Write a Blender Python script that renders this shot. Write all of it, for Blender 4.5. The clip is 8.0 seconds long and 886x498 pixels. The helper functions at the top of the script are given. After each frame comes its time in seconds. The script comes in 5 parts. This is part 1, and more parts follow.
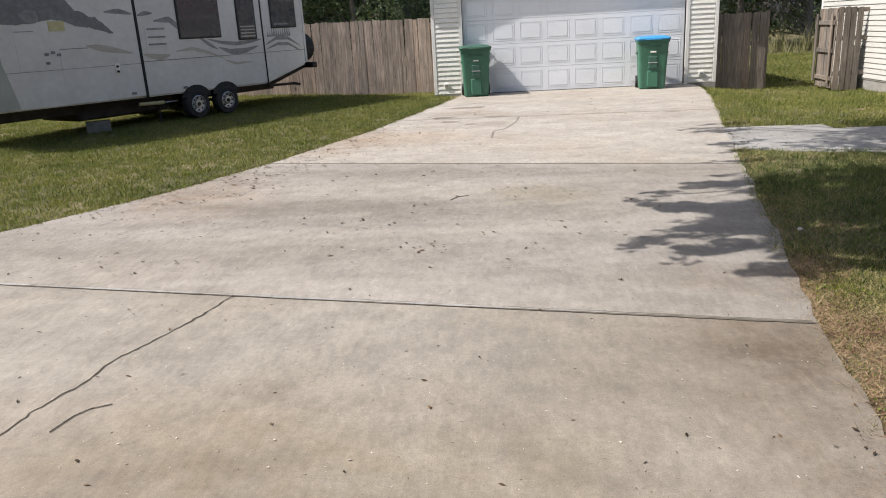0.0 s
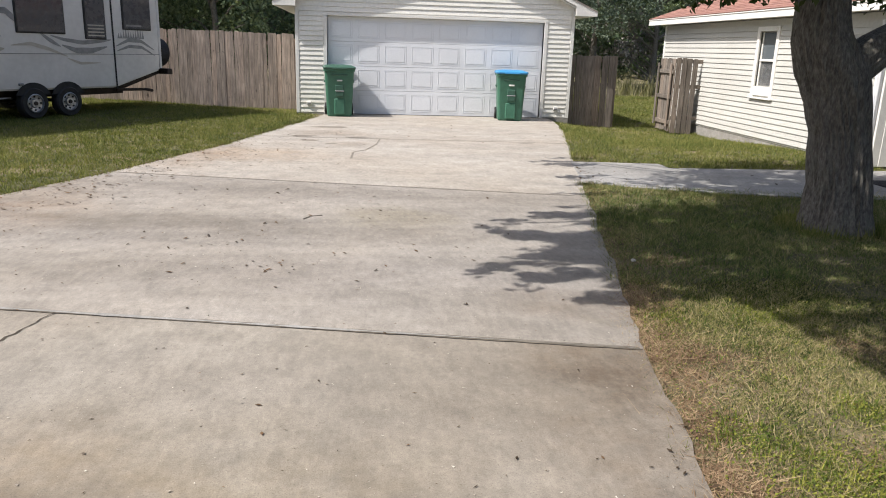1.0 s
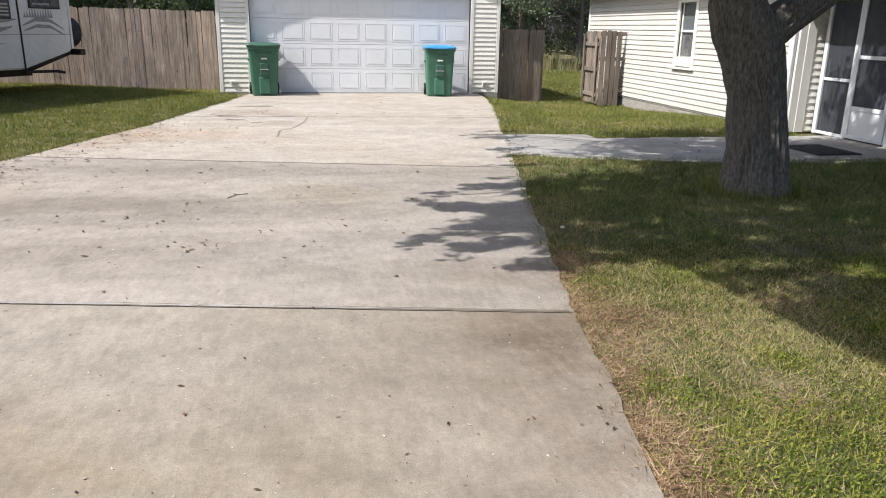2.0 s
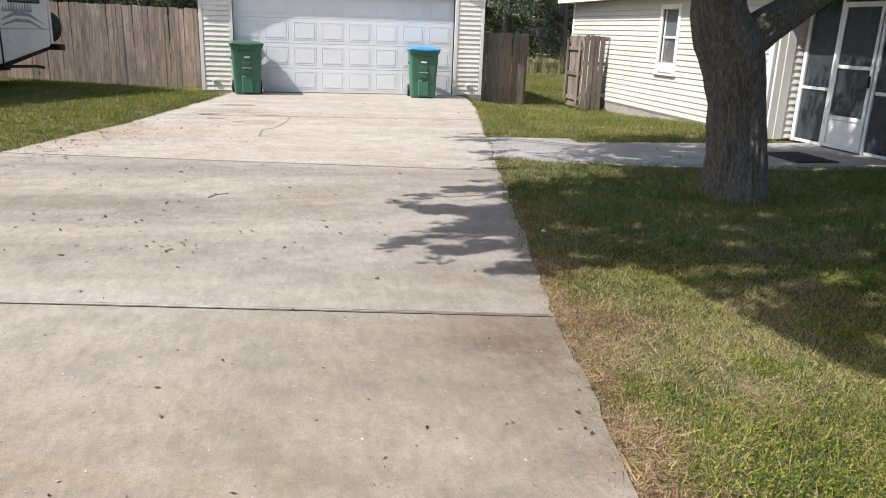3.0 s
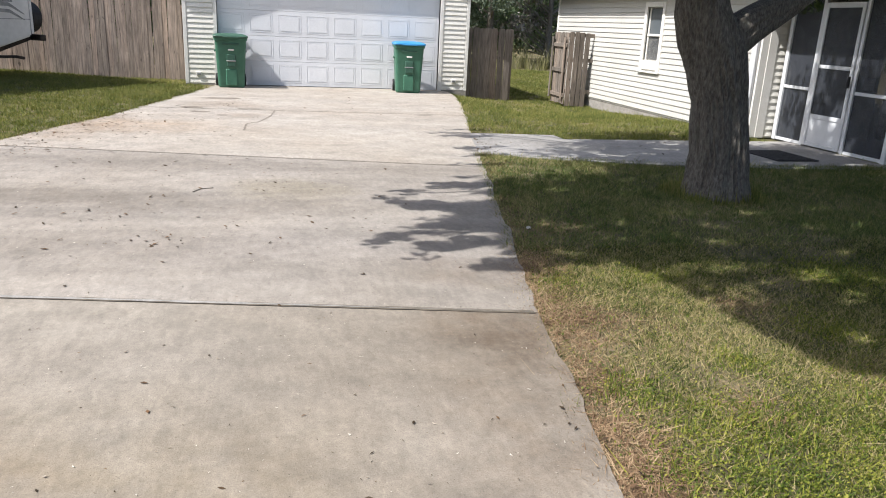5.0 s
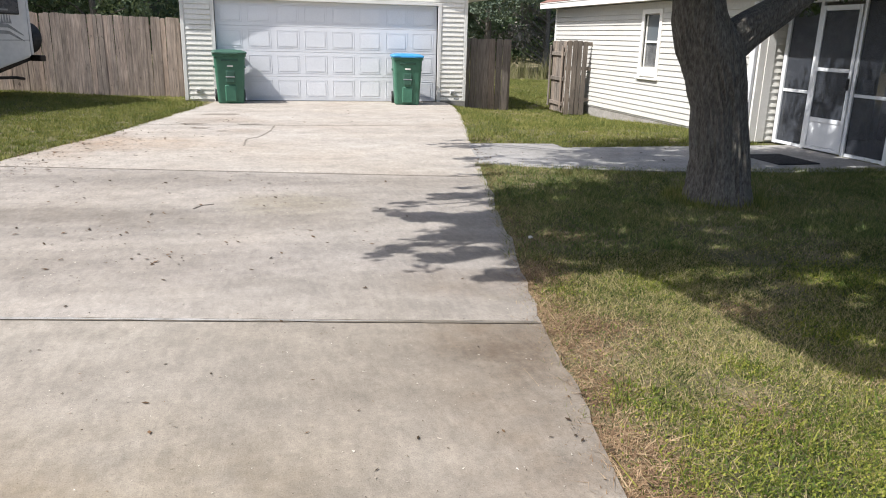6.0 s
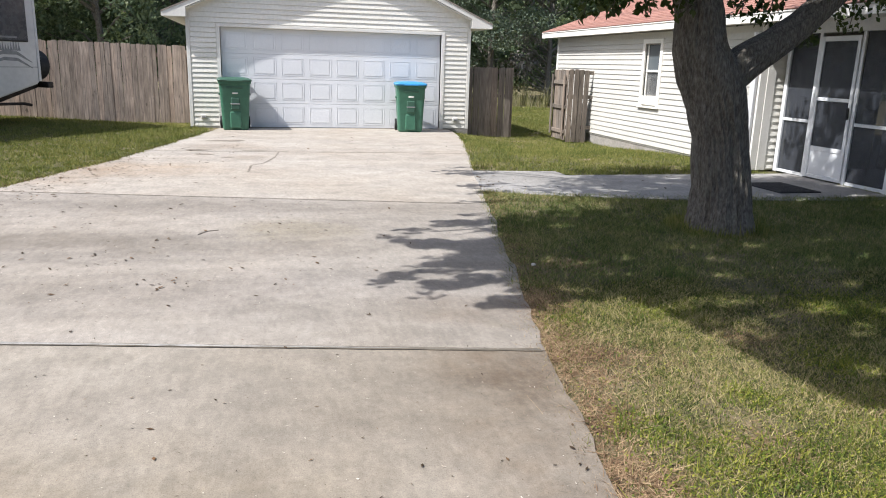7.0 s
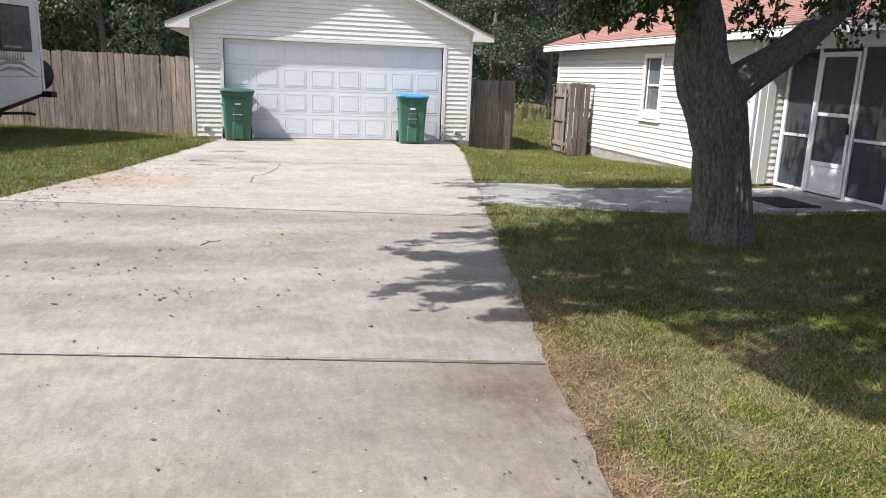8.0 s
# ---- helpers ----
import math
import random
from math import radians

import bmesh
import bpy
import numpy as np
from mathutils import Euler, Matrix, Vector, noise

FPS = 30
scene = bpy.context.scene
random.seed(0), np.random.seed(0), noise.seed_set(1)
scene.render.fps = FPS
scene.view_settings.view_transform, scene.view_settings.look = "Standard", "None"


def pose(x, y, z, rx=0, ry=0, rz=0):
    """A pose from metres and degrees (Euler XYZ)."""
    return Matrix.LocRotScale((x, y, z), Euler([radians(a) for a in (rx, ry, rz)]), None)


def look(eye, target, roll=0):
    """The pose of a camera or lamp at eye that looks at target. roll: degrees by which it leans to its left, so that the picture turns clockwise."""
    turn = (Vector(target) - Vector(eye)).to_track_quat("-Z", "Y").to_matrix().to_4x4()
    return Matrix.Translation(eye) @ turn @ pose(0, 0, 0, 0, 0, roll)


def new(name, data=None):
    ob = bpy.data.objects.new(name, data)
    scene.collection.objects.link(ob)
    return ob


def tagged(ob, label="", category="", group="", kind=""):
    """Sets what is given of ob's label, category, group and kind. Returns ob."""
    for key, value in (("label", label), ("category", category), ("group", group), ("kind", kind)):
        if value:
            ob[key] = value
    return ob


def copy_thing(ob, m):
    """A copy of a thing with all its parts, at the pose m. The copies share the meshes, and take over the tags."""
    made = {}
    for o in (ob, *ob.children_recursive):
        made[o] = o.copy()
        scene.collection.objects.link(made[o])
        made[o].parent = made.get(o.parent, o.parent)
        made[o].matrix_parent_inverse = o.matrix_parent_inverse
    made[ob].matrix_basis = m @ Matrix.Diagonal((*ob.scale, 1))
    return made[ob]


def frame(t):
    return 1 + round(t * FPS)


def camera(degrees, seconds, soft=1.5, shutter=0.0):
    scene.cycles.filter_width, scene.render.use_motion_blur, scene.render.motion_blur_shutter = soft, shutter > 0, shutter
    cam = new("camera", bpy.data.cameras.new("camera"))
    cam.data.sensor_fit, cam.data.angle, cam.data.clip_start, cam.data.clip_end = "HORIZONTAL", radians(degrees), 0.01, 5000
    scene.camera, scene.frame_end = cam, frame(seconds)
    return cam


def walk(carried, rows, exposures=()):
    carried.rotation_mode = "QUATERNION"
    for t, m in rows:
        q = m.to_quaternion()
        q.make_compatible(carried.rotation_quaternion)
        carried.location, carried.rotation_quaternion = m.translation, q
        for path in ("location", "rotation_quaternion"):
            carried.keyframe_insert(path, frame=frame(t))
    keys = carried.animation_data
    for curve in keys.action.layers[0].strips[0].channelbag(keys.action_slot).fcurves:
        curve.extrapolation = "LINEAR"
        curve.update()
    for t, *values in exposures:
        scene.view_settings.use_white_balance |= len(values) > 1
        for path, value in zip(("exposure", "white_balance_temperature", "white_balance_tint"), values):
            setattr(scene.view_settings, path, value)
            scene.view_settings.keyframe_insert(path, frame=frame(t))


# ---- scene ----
cam = camera(62.0, 8.0, soft=1.0)
PATH = [
    (0, (0.769, -17.147, 1.516), (0.605, -15.239, 0.939), -3.2),
    (0.2, (0.777, -17.164, 1.511), (0.611, -15.29, 0.832), -0.6),
    (0.5, (0.796, -17.107, 1.525), (0.787, -15.204, 0.908), 1.5),
    (0.7, (0.862, -17.143, 1.534), (0.898, -15.219, 0.99), 1.5),
    (1, (0.85, -17.119, 1.51), (1.06, -15.201, 0.985), 1.8),
    (1.2, (0.881, -17.131, 1.461), (1.225, -15.24, 0.91), 1.9),
    (1.5, (0.892, -17.11, 1.431), (1.279, -15.235, 0.852), 1.1),
    (1.7, (0.908, -17.099, 1.441), (1.286, -15.221, 0.865), 1.0),
    (2.8, (0.904, -17.076, 1.442), (1.302, -15.2, 0.874), 1.7),
    (3, (0.913, -17.087, 1.45), (1.338, -15.217, 0.882), 2.1),
    (3.5, (0.912, -17.09, 1.457), (1.365, -15.225, 0.894), 2.6),
    (4, (0.902, -17.095, 1.464), (1.367, -15.233, 0.902), 3.2),
    (4.5, (0.88, -17.116, 1.465), (1.338, -15.253, 0.898), 3.2),
    (4.7, (0.883, -17.111, 1.47), (1.346, -15.253, 0.891), 3.2),
    (5.8, (0.917, -17.092, 1.454), (1.381, -15.234, 0.878), 1.6),
    (6, (0.905, -17.084, 1.468), (1.367, -15.218, 0.915), 1.5),
    (6.5, (0.885, -17.099, 1.479), (1.347, -15.226, 0.951), 1.9),
    (7, (0.887, -17.103, 1.481), (1.347, -15.218, 0.996), 1.7),
    (7.5, (0.872, -17.113, 1.493), (1.332, -15.221, 1.034), 2.0),
    (8, (0.867, -17.116, 1.492), (1.328, -15.224, 1.037), 2.1),
]
walk(cam, [(t, look(eye, target, roll)) for t, eye, target, roll in PATH],
     exposures=[(0.0, 0.86, 6500, 10), (0.5, 0.72, 6500, 10), (1.0, 0.88, 6480, 10), (1.5, 1.0, 6450, 10), (3.0, 1.03, 6430, 10), (4.5, 1.04, 6380, 10), (8.0, 1.08, 6250, 10)])

# ---- world, sun, exposure ----
SUN = Vector((0.78, 0.22, -1.0))
world = bpy.data.worlds.new("sky_world")
scene.world = world
world.use_nodes = True
wn = world.node_tree
sky = wn.nodes.new("ShaderNodeTexSky")
sky.sky_type = "NISHITA"
sky.sun_disc = False
sky.air_density, sky.dust_density, sky.ozone_density = 1.0, 3.0, 0.8
sky.sun_elevation = math.atan2(1.0, math.hypot(SUN.x, SUN.y))
sky.sun_rotation = math.atan2(-SUN.x, -SUN.y) % (2 * math.pi)
wn.links.new(sky.outputs[0], wn.nodes["Background"].inputs[0])
wn.nodes["Background"].inputs[1].default_value = 0.10
sun_data = bpy.data.lights.new("sun", "SUN")
sun_data.energy, sun_data.angle, sun_data.color = 3.5, radians(0.55), (1.0, 0.965, 0.925)
sun = new("sun", sun_data)
sun.matrix_world = look((0, 0, 30), Vector((0, 0, 30)) + SUN)


# ---- materials ----
def material(name):
    m = bpy.data.materials.new(name)
    m.use_nodes = True
    nt = m.node_tree
    return m, nt, nt.nodes["Principled BSDF"]


def add(nt, kind, **props):
    n = nt.nodes.new(kind)
    for k, v in props.items():
        n.inputs[k.replace("_", " ")].default_value = v
    return n


def coords(nt, world_space=True, scale=(1, 1, 1), turn=0.0):
    g = nt.nodes.new("ShaderNodeNewGeometry") if world_space else nt.nodes.new("ShaderNodeTexCoord")
    mp = nt.nodes.new("ShaderNodeMapping")
    mp.inputs["Scale"].default_value = scale
    mp.inputs["Rotation"].default_value = (0, 0, radians(turn))
    nt.links.new(g.outputs["Position" if world_space else "Object"], mp.inputs["Vector"])
    return mp.outputs[0]


def noise_at(nt, vec, scale, detail=4.0, rough=0.55):
    n = add(nt, "ShaderNodeTexNoise", Scale=scale, Detail=detail, Roughness=rough)
    nt.links.new(vec, n.inputs["Vector"])
    return n.outputs["Fac"]


def ramp(nt, fac, stops):
    r = nt.nodes.new("ShaderNodeValToRGB")
    els = r.color_ramp.elements
    while len(els) < len(stops):
        els.new(0.5)
    for e, (p, c) in zip(els, stops):
        e.position, e.color = p, (*c, 1) if len(c) == 3 else c
    nt.links.new(fac, r.inputs[0])
    return r.outputs[0]


def grey(v):
    return (v, v, v)


def mix(nt, fac, a, b, blend="MIX"):
    n = nt.nodes.new("ShaderNodeMix")
    n.data_type, n.blend_type = "RGBA", blend
    for v, i in ((fac, 0), (a, 6), (b, 7)):
        if isinstance(v, (int, float)):
            n.inputs[i].default_value = v
        elif isinstance(v, tuple):
            n.inputs[i].default_value = (*v, 1)
        else:
            nt.links.new(v, n.inputs[i])
    return n.outputs[2]


def bump(nt, bsdf, height, strength, distance=0.01):
    b = add(nt, "ShaderNodeBump", Strength=strength, Distance=distance)
    nt.links.new(height, b.inputs["Height"])
    nt.links.new(b.outputs[0], bsdf.inputs["Normal"])


def simple(name, dark, light, scale=6.0, rough=0.6, metal=0.0, fine=60.0, relief=0.15, world_space=False, stretch=(1, 1, 1), island=0.0, obj=0.0):
    """Paint, plastic, metal: two scales of uneven colour and a fine relief."""
    m, nt, b = material(name)
    v = coords(nt, world_space, stretch)
    c = ramp(nt, noise_at(nt, v, scale, 5), [(0.3, dark), (0.7, light)])
    f = noise_at(nt, v, fine, 3)
    c = mix(nt, 1.0, c, ramp(nt, f, [(0.25, grey(0.86)), (0.75, grey(1.0))]), "MULTIPLY")
    if obj:
        oi = nt.nodes.new("ShaderNodeObjectInfo")
        c = mix(nt, 1.0, c, ramp(nt, oi.outputs["Random"], [(0.0, grey(1 - obj)), (1.0, grey(1.0))]), "MULTIPLY")
    nt.links.new(c, b.inputs["Base Color"])
    b.inputs["Roughness"].default_value, b.inputs["Metallic"].default_value = rough, metal
    bump(nt, b, f, relief, 0.004)
    return m


def add_noise_vec(nt, vec, scale):
    n = add(nt, "ShaderNodeTexNoise", Scale=scale, Detail=4.0)
    nt.links.new(vec, n.inputs["Vector"])
    m = nt.nodes.new("ShaderNodeVectorMath")
    m.operation = "MULTIPLY_ADD"
    m.inputs[1].default_value, m.inputs[2].default_value = (5, 5, 0), (-2.5, -2.5, 0)
    nt.links.new(n.outputs["Color"], m.inputs[0])
    a = nt.nodes.new("ShaderNodeVectorMath")
    nt.links.new(m.outputs[0], a.inputs[0]), nt.links.new(vec, a.inputs[1])
    return a.outputs[0]


def concrete(name, base, warm, band, band_shift, stains=()):
    """Broom-finished old concrete: broad stains, bands across, speckle and pits."""
    m, nt, b = material(name)
    v = coords(nt, True)
    vb = coords(nt, True, (0.16, 1.0, 1.0), 11.0)
    vs = coords(nt, True, (1.0, 0.35, 1.0), 12.0)
    c = mix(nt, ramp(nt, noise_at(nt, v, 0.55, 6, 0.6), [(0.38, grey(0.0)), (0.68, grey(1.0))]), base, warm)
    bands = ramp(nt, noise_at(nt, vb, 1.15 + band_shift, 4, 0.6), [(0.36, grey(1 - band)), (0.62, grey(1.05))])
    c = mix(nt, 1.0, c, bands, "MULTIPLY")
    blot = ramp(nt, noise_at(nt, v, 3.2, 8, 0.68), [(0.3, grey(0.76)), (0.6, grey(1.05))])
    c = mix(nt, 1.0, c, blot, "MULTIPLY")
    streak = ramp(nt, noise_at(nt, vs, 22.0, 4, 0.7), [(0.3, grey(0.82)), (0.7, grey(1.10))])
    c = mix(nt, 1.0, c, streak, "MULTIPLY")
    spk = noise_at(nt, v, 160.0, 2, 0.7)
    c = mix(nt, 1.0, c, ramp(nt, spk, [(0.30, grey(0.66)), (0.43, grey(0.95)), (0.60, grey(1.02)), (0.72, grey(1.2))]), "MULTIPLY")
    c = mix(nt, 1.0, c, ramp(nt, noise_at(nt, v, 38.0, 4, 0.7), [(0.32, grey(0.88)), (0.66, grey(1.06))]), "MULTIPLY")
    vo = add(nt, "ShaderNodeTexVoronoi", Scale=26.0)
    nt.links.new(v, vo.inputs["Vector"])
    pits = ramp(nt, vo.outputs["Distance"], [(0.03, grey(0.55)), (0.09, grey(1.0))])
    c = mix(nt, 0.6, c, mix(nt, 1.0, c, pits, "MULTIPLY"))
    algae = ramp(nt, noise_at(nt, v, 1.7, 7, 0.7), [(0.60, grey(0.0)), (0.75, grey(0.35))])
    c = mix(nt, algae, c, (0.20, 0.185, 0.13))
    wob = mix(nt, 0.16, v, add_noise_vec(nt, v, 1.6))
    for (cx, cy), (rx, ry), colour, amount in stains:
        mp = nt.nodes.new("ShaderNodeMapping")
        mp.vector_type = "TEXTURE"
        mp.inputs["Location"].default_value = (cx, cy, 0)
        mp.inputs["Rotation"].default_value = (0, 0, radians(-11))
        mp.inputs["Scale"].default_value = (rx, ry, 1)
        nt.links.new(wob, mp.inputs["Vector"])
        gr = nt.nodes.new("ShaderNodeTexGradient")
        gr.gradient_type = "SPHERICAL"
        nt.links.new(mp.outputs[0], gr.inputs[0])
        k = mix(nt, 1.0, ramp(nt, gr.outputs["Fac"], [(0.0, grey(0.0)), (0.55, grey(amount))]), ramp(nt, noise_at(nt, v, 4.5, 6, 0.65), [(0.3, grey(0.35)), (0.62, grey(1.0))]), "MULTIPLY")
        c = mix(nt, k, c, mix(nt, 1.0, c, colour, "MULTIPLY"))
    nt.links.new(c, b.inputs["Base Color"])
    b.inputs["Roughness"].default_value = 0.9
    bump(nt, b, spk, 0.35, 0.004)
    return m


def leafy(name, stops, scale=0.8, trans=0.3, rough=0.55):
    """Leaves and blades: patches by place, each leaf a little different, light shining through."""
    m, nt, b = material(name)
    v = coords(nt, True)
    n0 = nt.nodes.new("ShaderNodeMath")
    n0.operation = "MULTIPLY_ADD"
    n0.inputs[1].default_value = 0.6
    n1 = nt.nodes.new("ShaderNodeMath")
    n1.operation = "MULTIPLY"
    n1.inputs[1].default_value = 0.4
    nt.links.new(noise_at(nt, v, scale * 7.0, 4, 0.65), n1.inputs[0])
    nt.links.new(noise_at(nt, v, scale, 5, 0.6), n0.inputs[0])
    nt.links.new(n1.outputs[0], n0.inputs[2])
    n = n0.outputs[0]
    g = nt.nodes.new("ShaderNodeNewGeometry")
    j = nt.nodes.new("ShaderNodeMath")
    j.operation = "MULTIPLY_ADD"
    j.inputs[1].default_value, j.inputs[2].default_value = 0.46, -0.23
    nt.links.new(g.outputs["Random Per Island"], j.inputs[0])
    s = nt.nodes.new("ShaderNodeMath")
    nt.links.new(n, s.inputs[0]), nt.links.new(j.outputs[0], s.inputs[1])
    c = ramp(nt, s.outputs[0], stops)
    nt.links.new(c, b.inputs["Base Color"])
    b.inputs["Roughness"].default_value = rough
    b.inputs["Specular IOR Level"].default_value = 0.2
    t = nt.nodes.new("ShaderNodeBsdfTranslucent")
    nt.links.new(mix(nt, 1.0, c, (1.0, 1.0, 0.55), "MULTIPLY"), t.inputs["Color"])
    ms = nt.nodes.new("ShaderNodeMixShader")
    ms.inputs[0].default_value = trans
    nt.links.new(b.outputs[0], ms.inputs[1]), nt.links.new(t.outputs[0], ms.inputs[2])
    nt.links.new(ms.outputs[0], nt.nodes["Material Output"].inputs["Surface"])
    return m


def bark_material(name):
    m, nt, b = material(name)
    v = coords(nt, False, (1, 1, 0.25))
    n = noise_at(nt, v, 55.0, 6, 0.68)
    c = ramp(nt, n, [(0.32, (0.065, 0.058, 0.05)), (0.50, (0.165, 0.146, 0.122)), (0.68, (0.29, 0.265, 0.23))])
    lich = ramp(nt, noise_at(nt, coords(nt, False), 5.0, 5), [(0.55, grey(0.0)), (0.72, grey(0.45))])
    c = mix(nt, lich, c, (0.22, 0.22, 0.17))
    nt.links.new(c, b.inputs["Base Color"])
    b.inputs["Roughness"].default_value = 0.95
    bump(nt, b, n, 0.9, 0.03)
    return m


def wood_material(name, dark, light):
    """Weathered fence board, grain upright."""
    m, nt, b = material(name)
    v = coords(nt, True, (1, 1, 0.07))
    n = noise_at(nt, v, 42.0, 5, 0.65)
    oi = nt.nodes.new("ShaderNodeObjectInfo")
    c = ramp(nt, n, [(0.28, dark), (0.68, light)])
    c = mix(nt, 1.0, c, ramp(nt, oi.outputs["Random"], [(0.0, (0.74, 0.72, 0.70)), (0.5, (0.93, 0.91, 0.90)), (1.0, (1.12, 1.03, 0.97))]), "MULTIPLY")
    st = ramp(nt, noise_at(nt, coords(nt, True, (1, 1, 0.25)), 5.0, 5), [(0.3, grey(0.62)), (0.62, grey(1.0))])
    c = mix(nt, 1.0, c, st, "MULTIPLY")
    knots = ramp(nt, noise_at(nt, coords(nt, True, (1, 1, 0.45)), 13.0, 3, 0.6), [(0.27, grey(0.45)), (0.36, grey(1.0)), (0.70, grey(1.0)), (0.82, grey(1.3))])
    c = mix(nt, 1.0, c, knots, "MULTIPLY")
    nt.links.new(c, b.inputs["Base Color"])
    b.inputs["Roughness"].default_value = 0.9
    bump(nt, b, n, 0.5, 0.004)
    return m


def glassy(name, tint=(0.03, 0.035, 0.04), rough=0.06):
    m, nt, b = material(name)
    v = coords(nt, False)
    b.inputs["Base Color"].default_value = (*tint, 1)
    nt.links.new(ramp(nt, noise_at(nt, v, 9.0, 4), [(0.3, grey(rough)), (0.7, grey(rough * 2.5))]), b.inputs["Roughness"])
    b.inputs["Coat Weight"].default_value = 0.15
    return m


def clear_glass(name):
    m, nt, b = material(name)
    b.inputs["Base Color"].default_value, b.inputs["Roughness"].default_value = (0.05, 0.06, 0.07, 1), 0.06
    t = nt.nodes.new("ShaderNodeBsdfTransparent")
    ms = nt.nodes.new("ShaderNodeMixShader")
    nt.links.new(ramp(nt, noise_at(nt, coords(nt, False), 3.0, 2), [(0.3, grey(0.34)), (0.7, grey(0.46))]), ms.inputs[0])
    nt.links.new(t.outputs[0], ms.inputs[1]), nt.links.new(b.outputs[0], ms.inputs[2])
    nt.links.new(ms.outputs[0], nt.nodes["Material Output"].inputs["Surface"])
    return m


def screen_material(name):
    """Insect screen: a dark fine weave that one half sees through."""
    m, nt, b = material(name)
    b.inputs["Base Color"].default_value = (0.05, 0.056, 0.068, 1)
    b.inputs["Roughness"].default_value = 0.6
    t = nt.nodes.new("ShaderNodeBsdfTransparent")
    ms = nt.nodes.new("ShaderNodeMixShader")
    v = coords(nt, False)
    nt.links.new(ramp(nt, noise_at(nt, v, 7.0, 3), [(0.3, grey(0.58)), (0.7, grey(0.72))]), ms.inputs[0])
    nt.links.new(t.outputs[0], ms.inputs[1]), nt.links.new(b.outputs[0], ms.inputs[2])
    nt.links.new(ms.outputs[0], nt.nodes["Material Output"].inputs["Surface"])
    return m


def soil_material(name):
    m, nt, b = material(name)
    v = coords(nt, True)
    c = ramp(nt, noise_at(nt, v, 0.9, 7, 0.65), [(0.34, (0.075, 0.075, 0.028)), (0.52, (0.14, 0.12, 0.055)), (0.64, (0.26, 0.20, 0.12)), (0.78, (0.40, 0.31, 0.20))])
    f = noise_at(nt, v, 45.0, 5, 0.7)
    c = mix(nt, 1.0, c, ramp(nt, f, [(0.3, grey(0.55)), (0.7, grey(1.1))]), "MULTIPLY")
    nt.links.new(c, b.inputs["Base Color"])
    b.inputs["Roughness"].default_value = 1.0
    bump(nt, b, f, 0.8, 0.02)
    return m


BROWN, DARK, RUST, PALE, MOSS = (0.64, 0.57, 0.50), (0.72, 0.70, 0.67), (0.92, 0.80, 0.68), (1.14, 1.14, 1.16), (0.80, 0.78, 0.62)
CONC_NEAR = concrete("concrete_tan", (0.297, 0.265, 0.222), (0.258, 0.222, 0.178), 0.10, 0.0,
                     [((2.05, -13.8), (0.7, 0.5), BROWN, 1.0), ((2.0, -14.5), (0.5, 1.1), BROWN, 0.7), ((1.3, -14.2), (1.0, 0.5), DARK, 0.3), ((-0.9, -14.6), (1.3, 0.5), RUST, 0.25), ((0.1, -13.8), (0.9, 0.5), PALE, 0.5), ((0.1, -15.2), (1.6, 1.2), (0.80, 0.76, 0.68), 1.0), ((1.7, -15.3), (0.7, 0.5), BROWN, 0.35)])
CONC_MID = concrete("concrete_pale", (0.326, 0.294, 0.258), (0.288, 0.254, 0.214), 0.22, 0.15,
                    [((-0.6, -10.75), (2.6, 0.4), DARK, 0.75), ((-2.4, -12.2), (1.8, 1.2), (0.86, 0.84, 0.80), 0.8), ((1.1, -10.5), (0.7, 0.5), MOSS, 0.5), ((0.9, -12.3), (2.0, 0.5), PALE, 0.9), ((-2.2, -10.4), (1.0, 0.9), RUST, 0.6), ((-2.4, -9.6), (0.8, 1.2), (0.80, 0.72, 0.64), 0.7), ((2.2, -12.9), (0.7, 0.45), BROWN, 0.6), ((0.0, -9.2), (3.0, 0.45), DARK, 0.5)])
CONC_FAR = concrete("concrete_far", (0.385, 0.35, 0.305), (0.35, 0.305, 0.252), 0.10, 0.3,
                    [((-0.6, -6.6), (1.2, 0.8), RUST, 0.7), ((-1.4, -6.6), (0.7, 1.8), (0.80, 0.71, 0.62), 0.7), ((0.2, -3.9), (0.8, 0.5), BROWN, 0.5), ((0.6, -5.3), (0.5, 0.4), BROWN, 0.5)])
CONC_WALK = concrete("concrete_walk", (0.34, 0.325, 0.305), (0.28, 0.265, 0.24), 0.15, 0.1)
CONC_BLOCK = concrete("concrete_block", (0.33, 0.315, 0.29), (0.26, 0.24, 0.21), 0.1, 0.0)
SOIL = soil_material("lawn_soil")
GRASS = leafy("grass_blades", [(0.33, (0.03, 0.05, 0.012)), (0.42, (0.09, 0.13, 0.024)), (0.49, (0.17, 0.19, 0.048)), (0.56, (0.28, 0.25, 0.105)), (0.68, (0.46, 0.38, 0.21))], 0.75, 0.3, 0.8)
SHADE_GRASS = leafy("shade_grass", [(0.28, (0.07, 0.105, 0.035)), (0.45, (0.145, 0.19, 0.06)), (0.58, (0.22, 0.23, 0.085)), (0.72, (0.40, 0.34, 0.18))], 0.75, 0.3, 0.8)
LAWN = leafy("lawn_blades", [(0.28, (0.075, 0.10, 0.026)), (0.48, (0.165, 0.19, 0.05)), (0.64, (0.245, 0.245, 0.08)), (0.82, (0.36, 0.31, 0.14))], 0.6, 0.3, 0.8)
STRAW = leafy("weed_blades", [(0.3, (0.16, 0.17, 0.06)), (0.5, (0.27, 0.25, 0.12)), (0.7, (0.34, 0.31, 0.2))], 0.5, 0.3, 0.7)
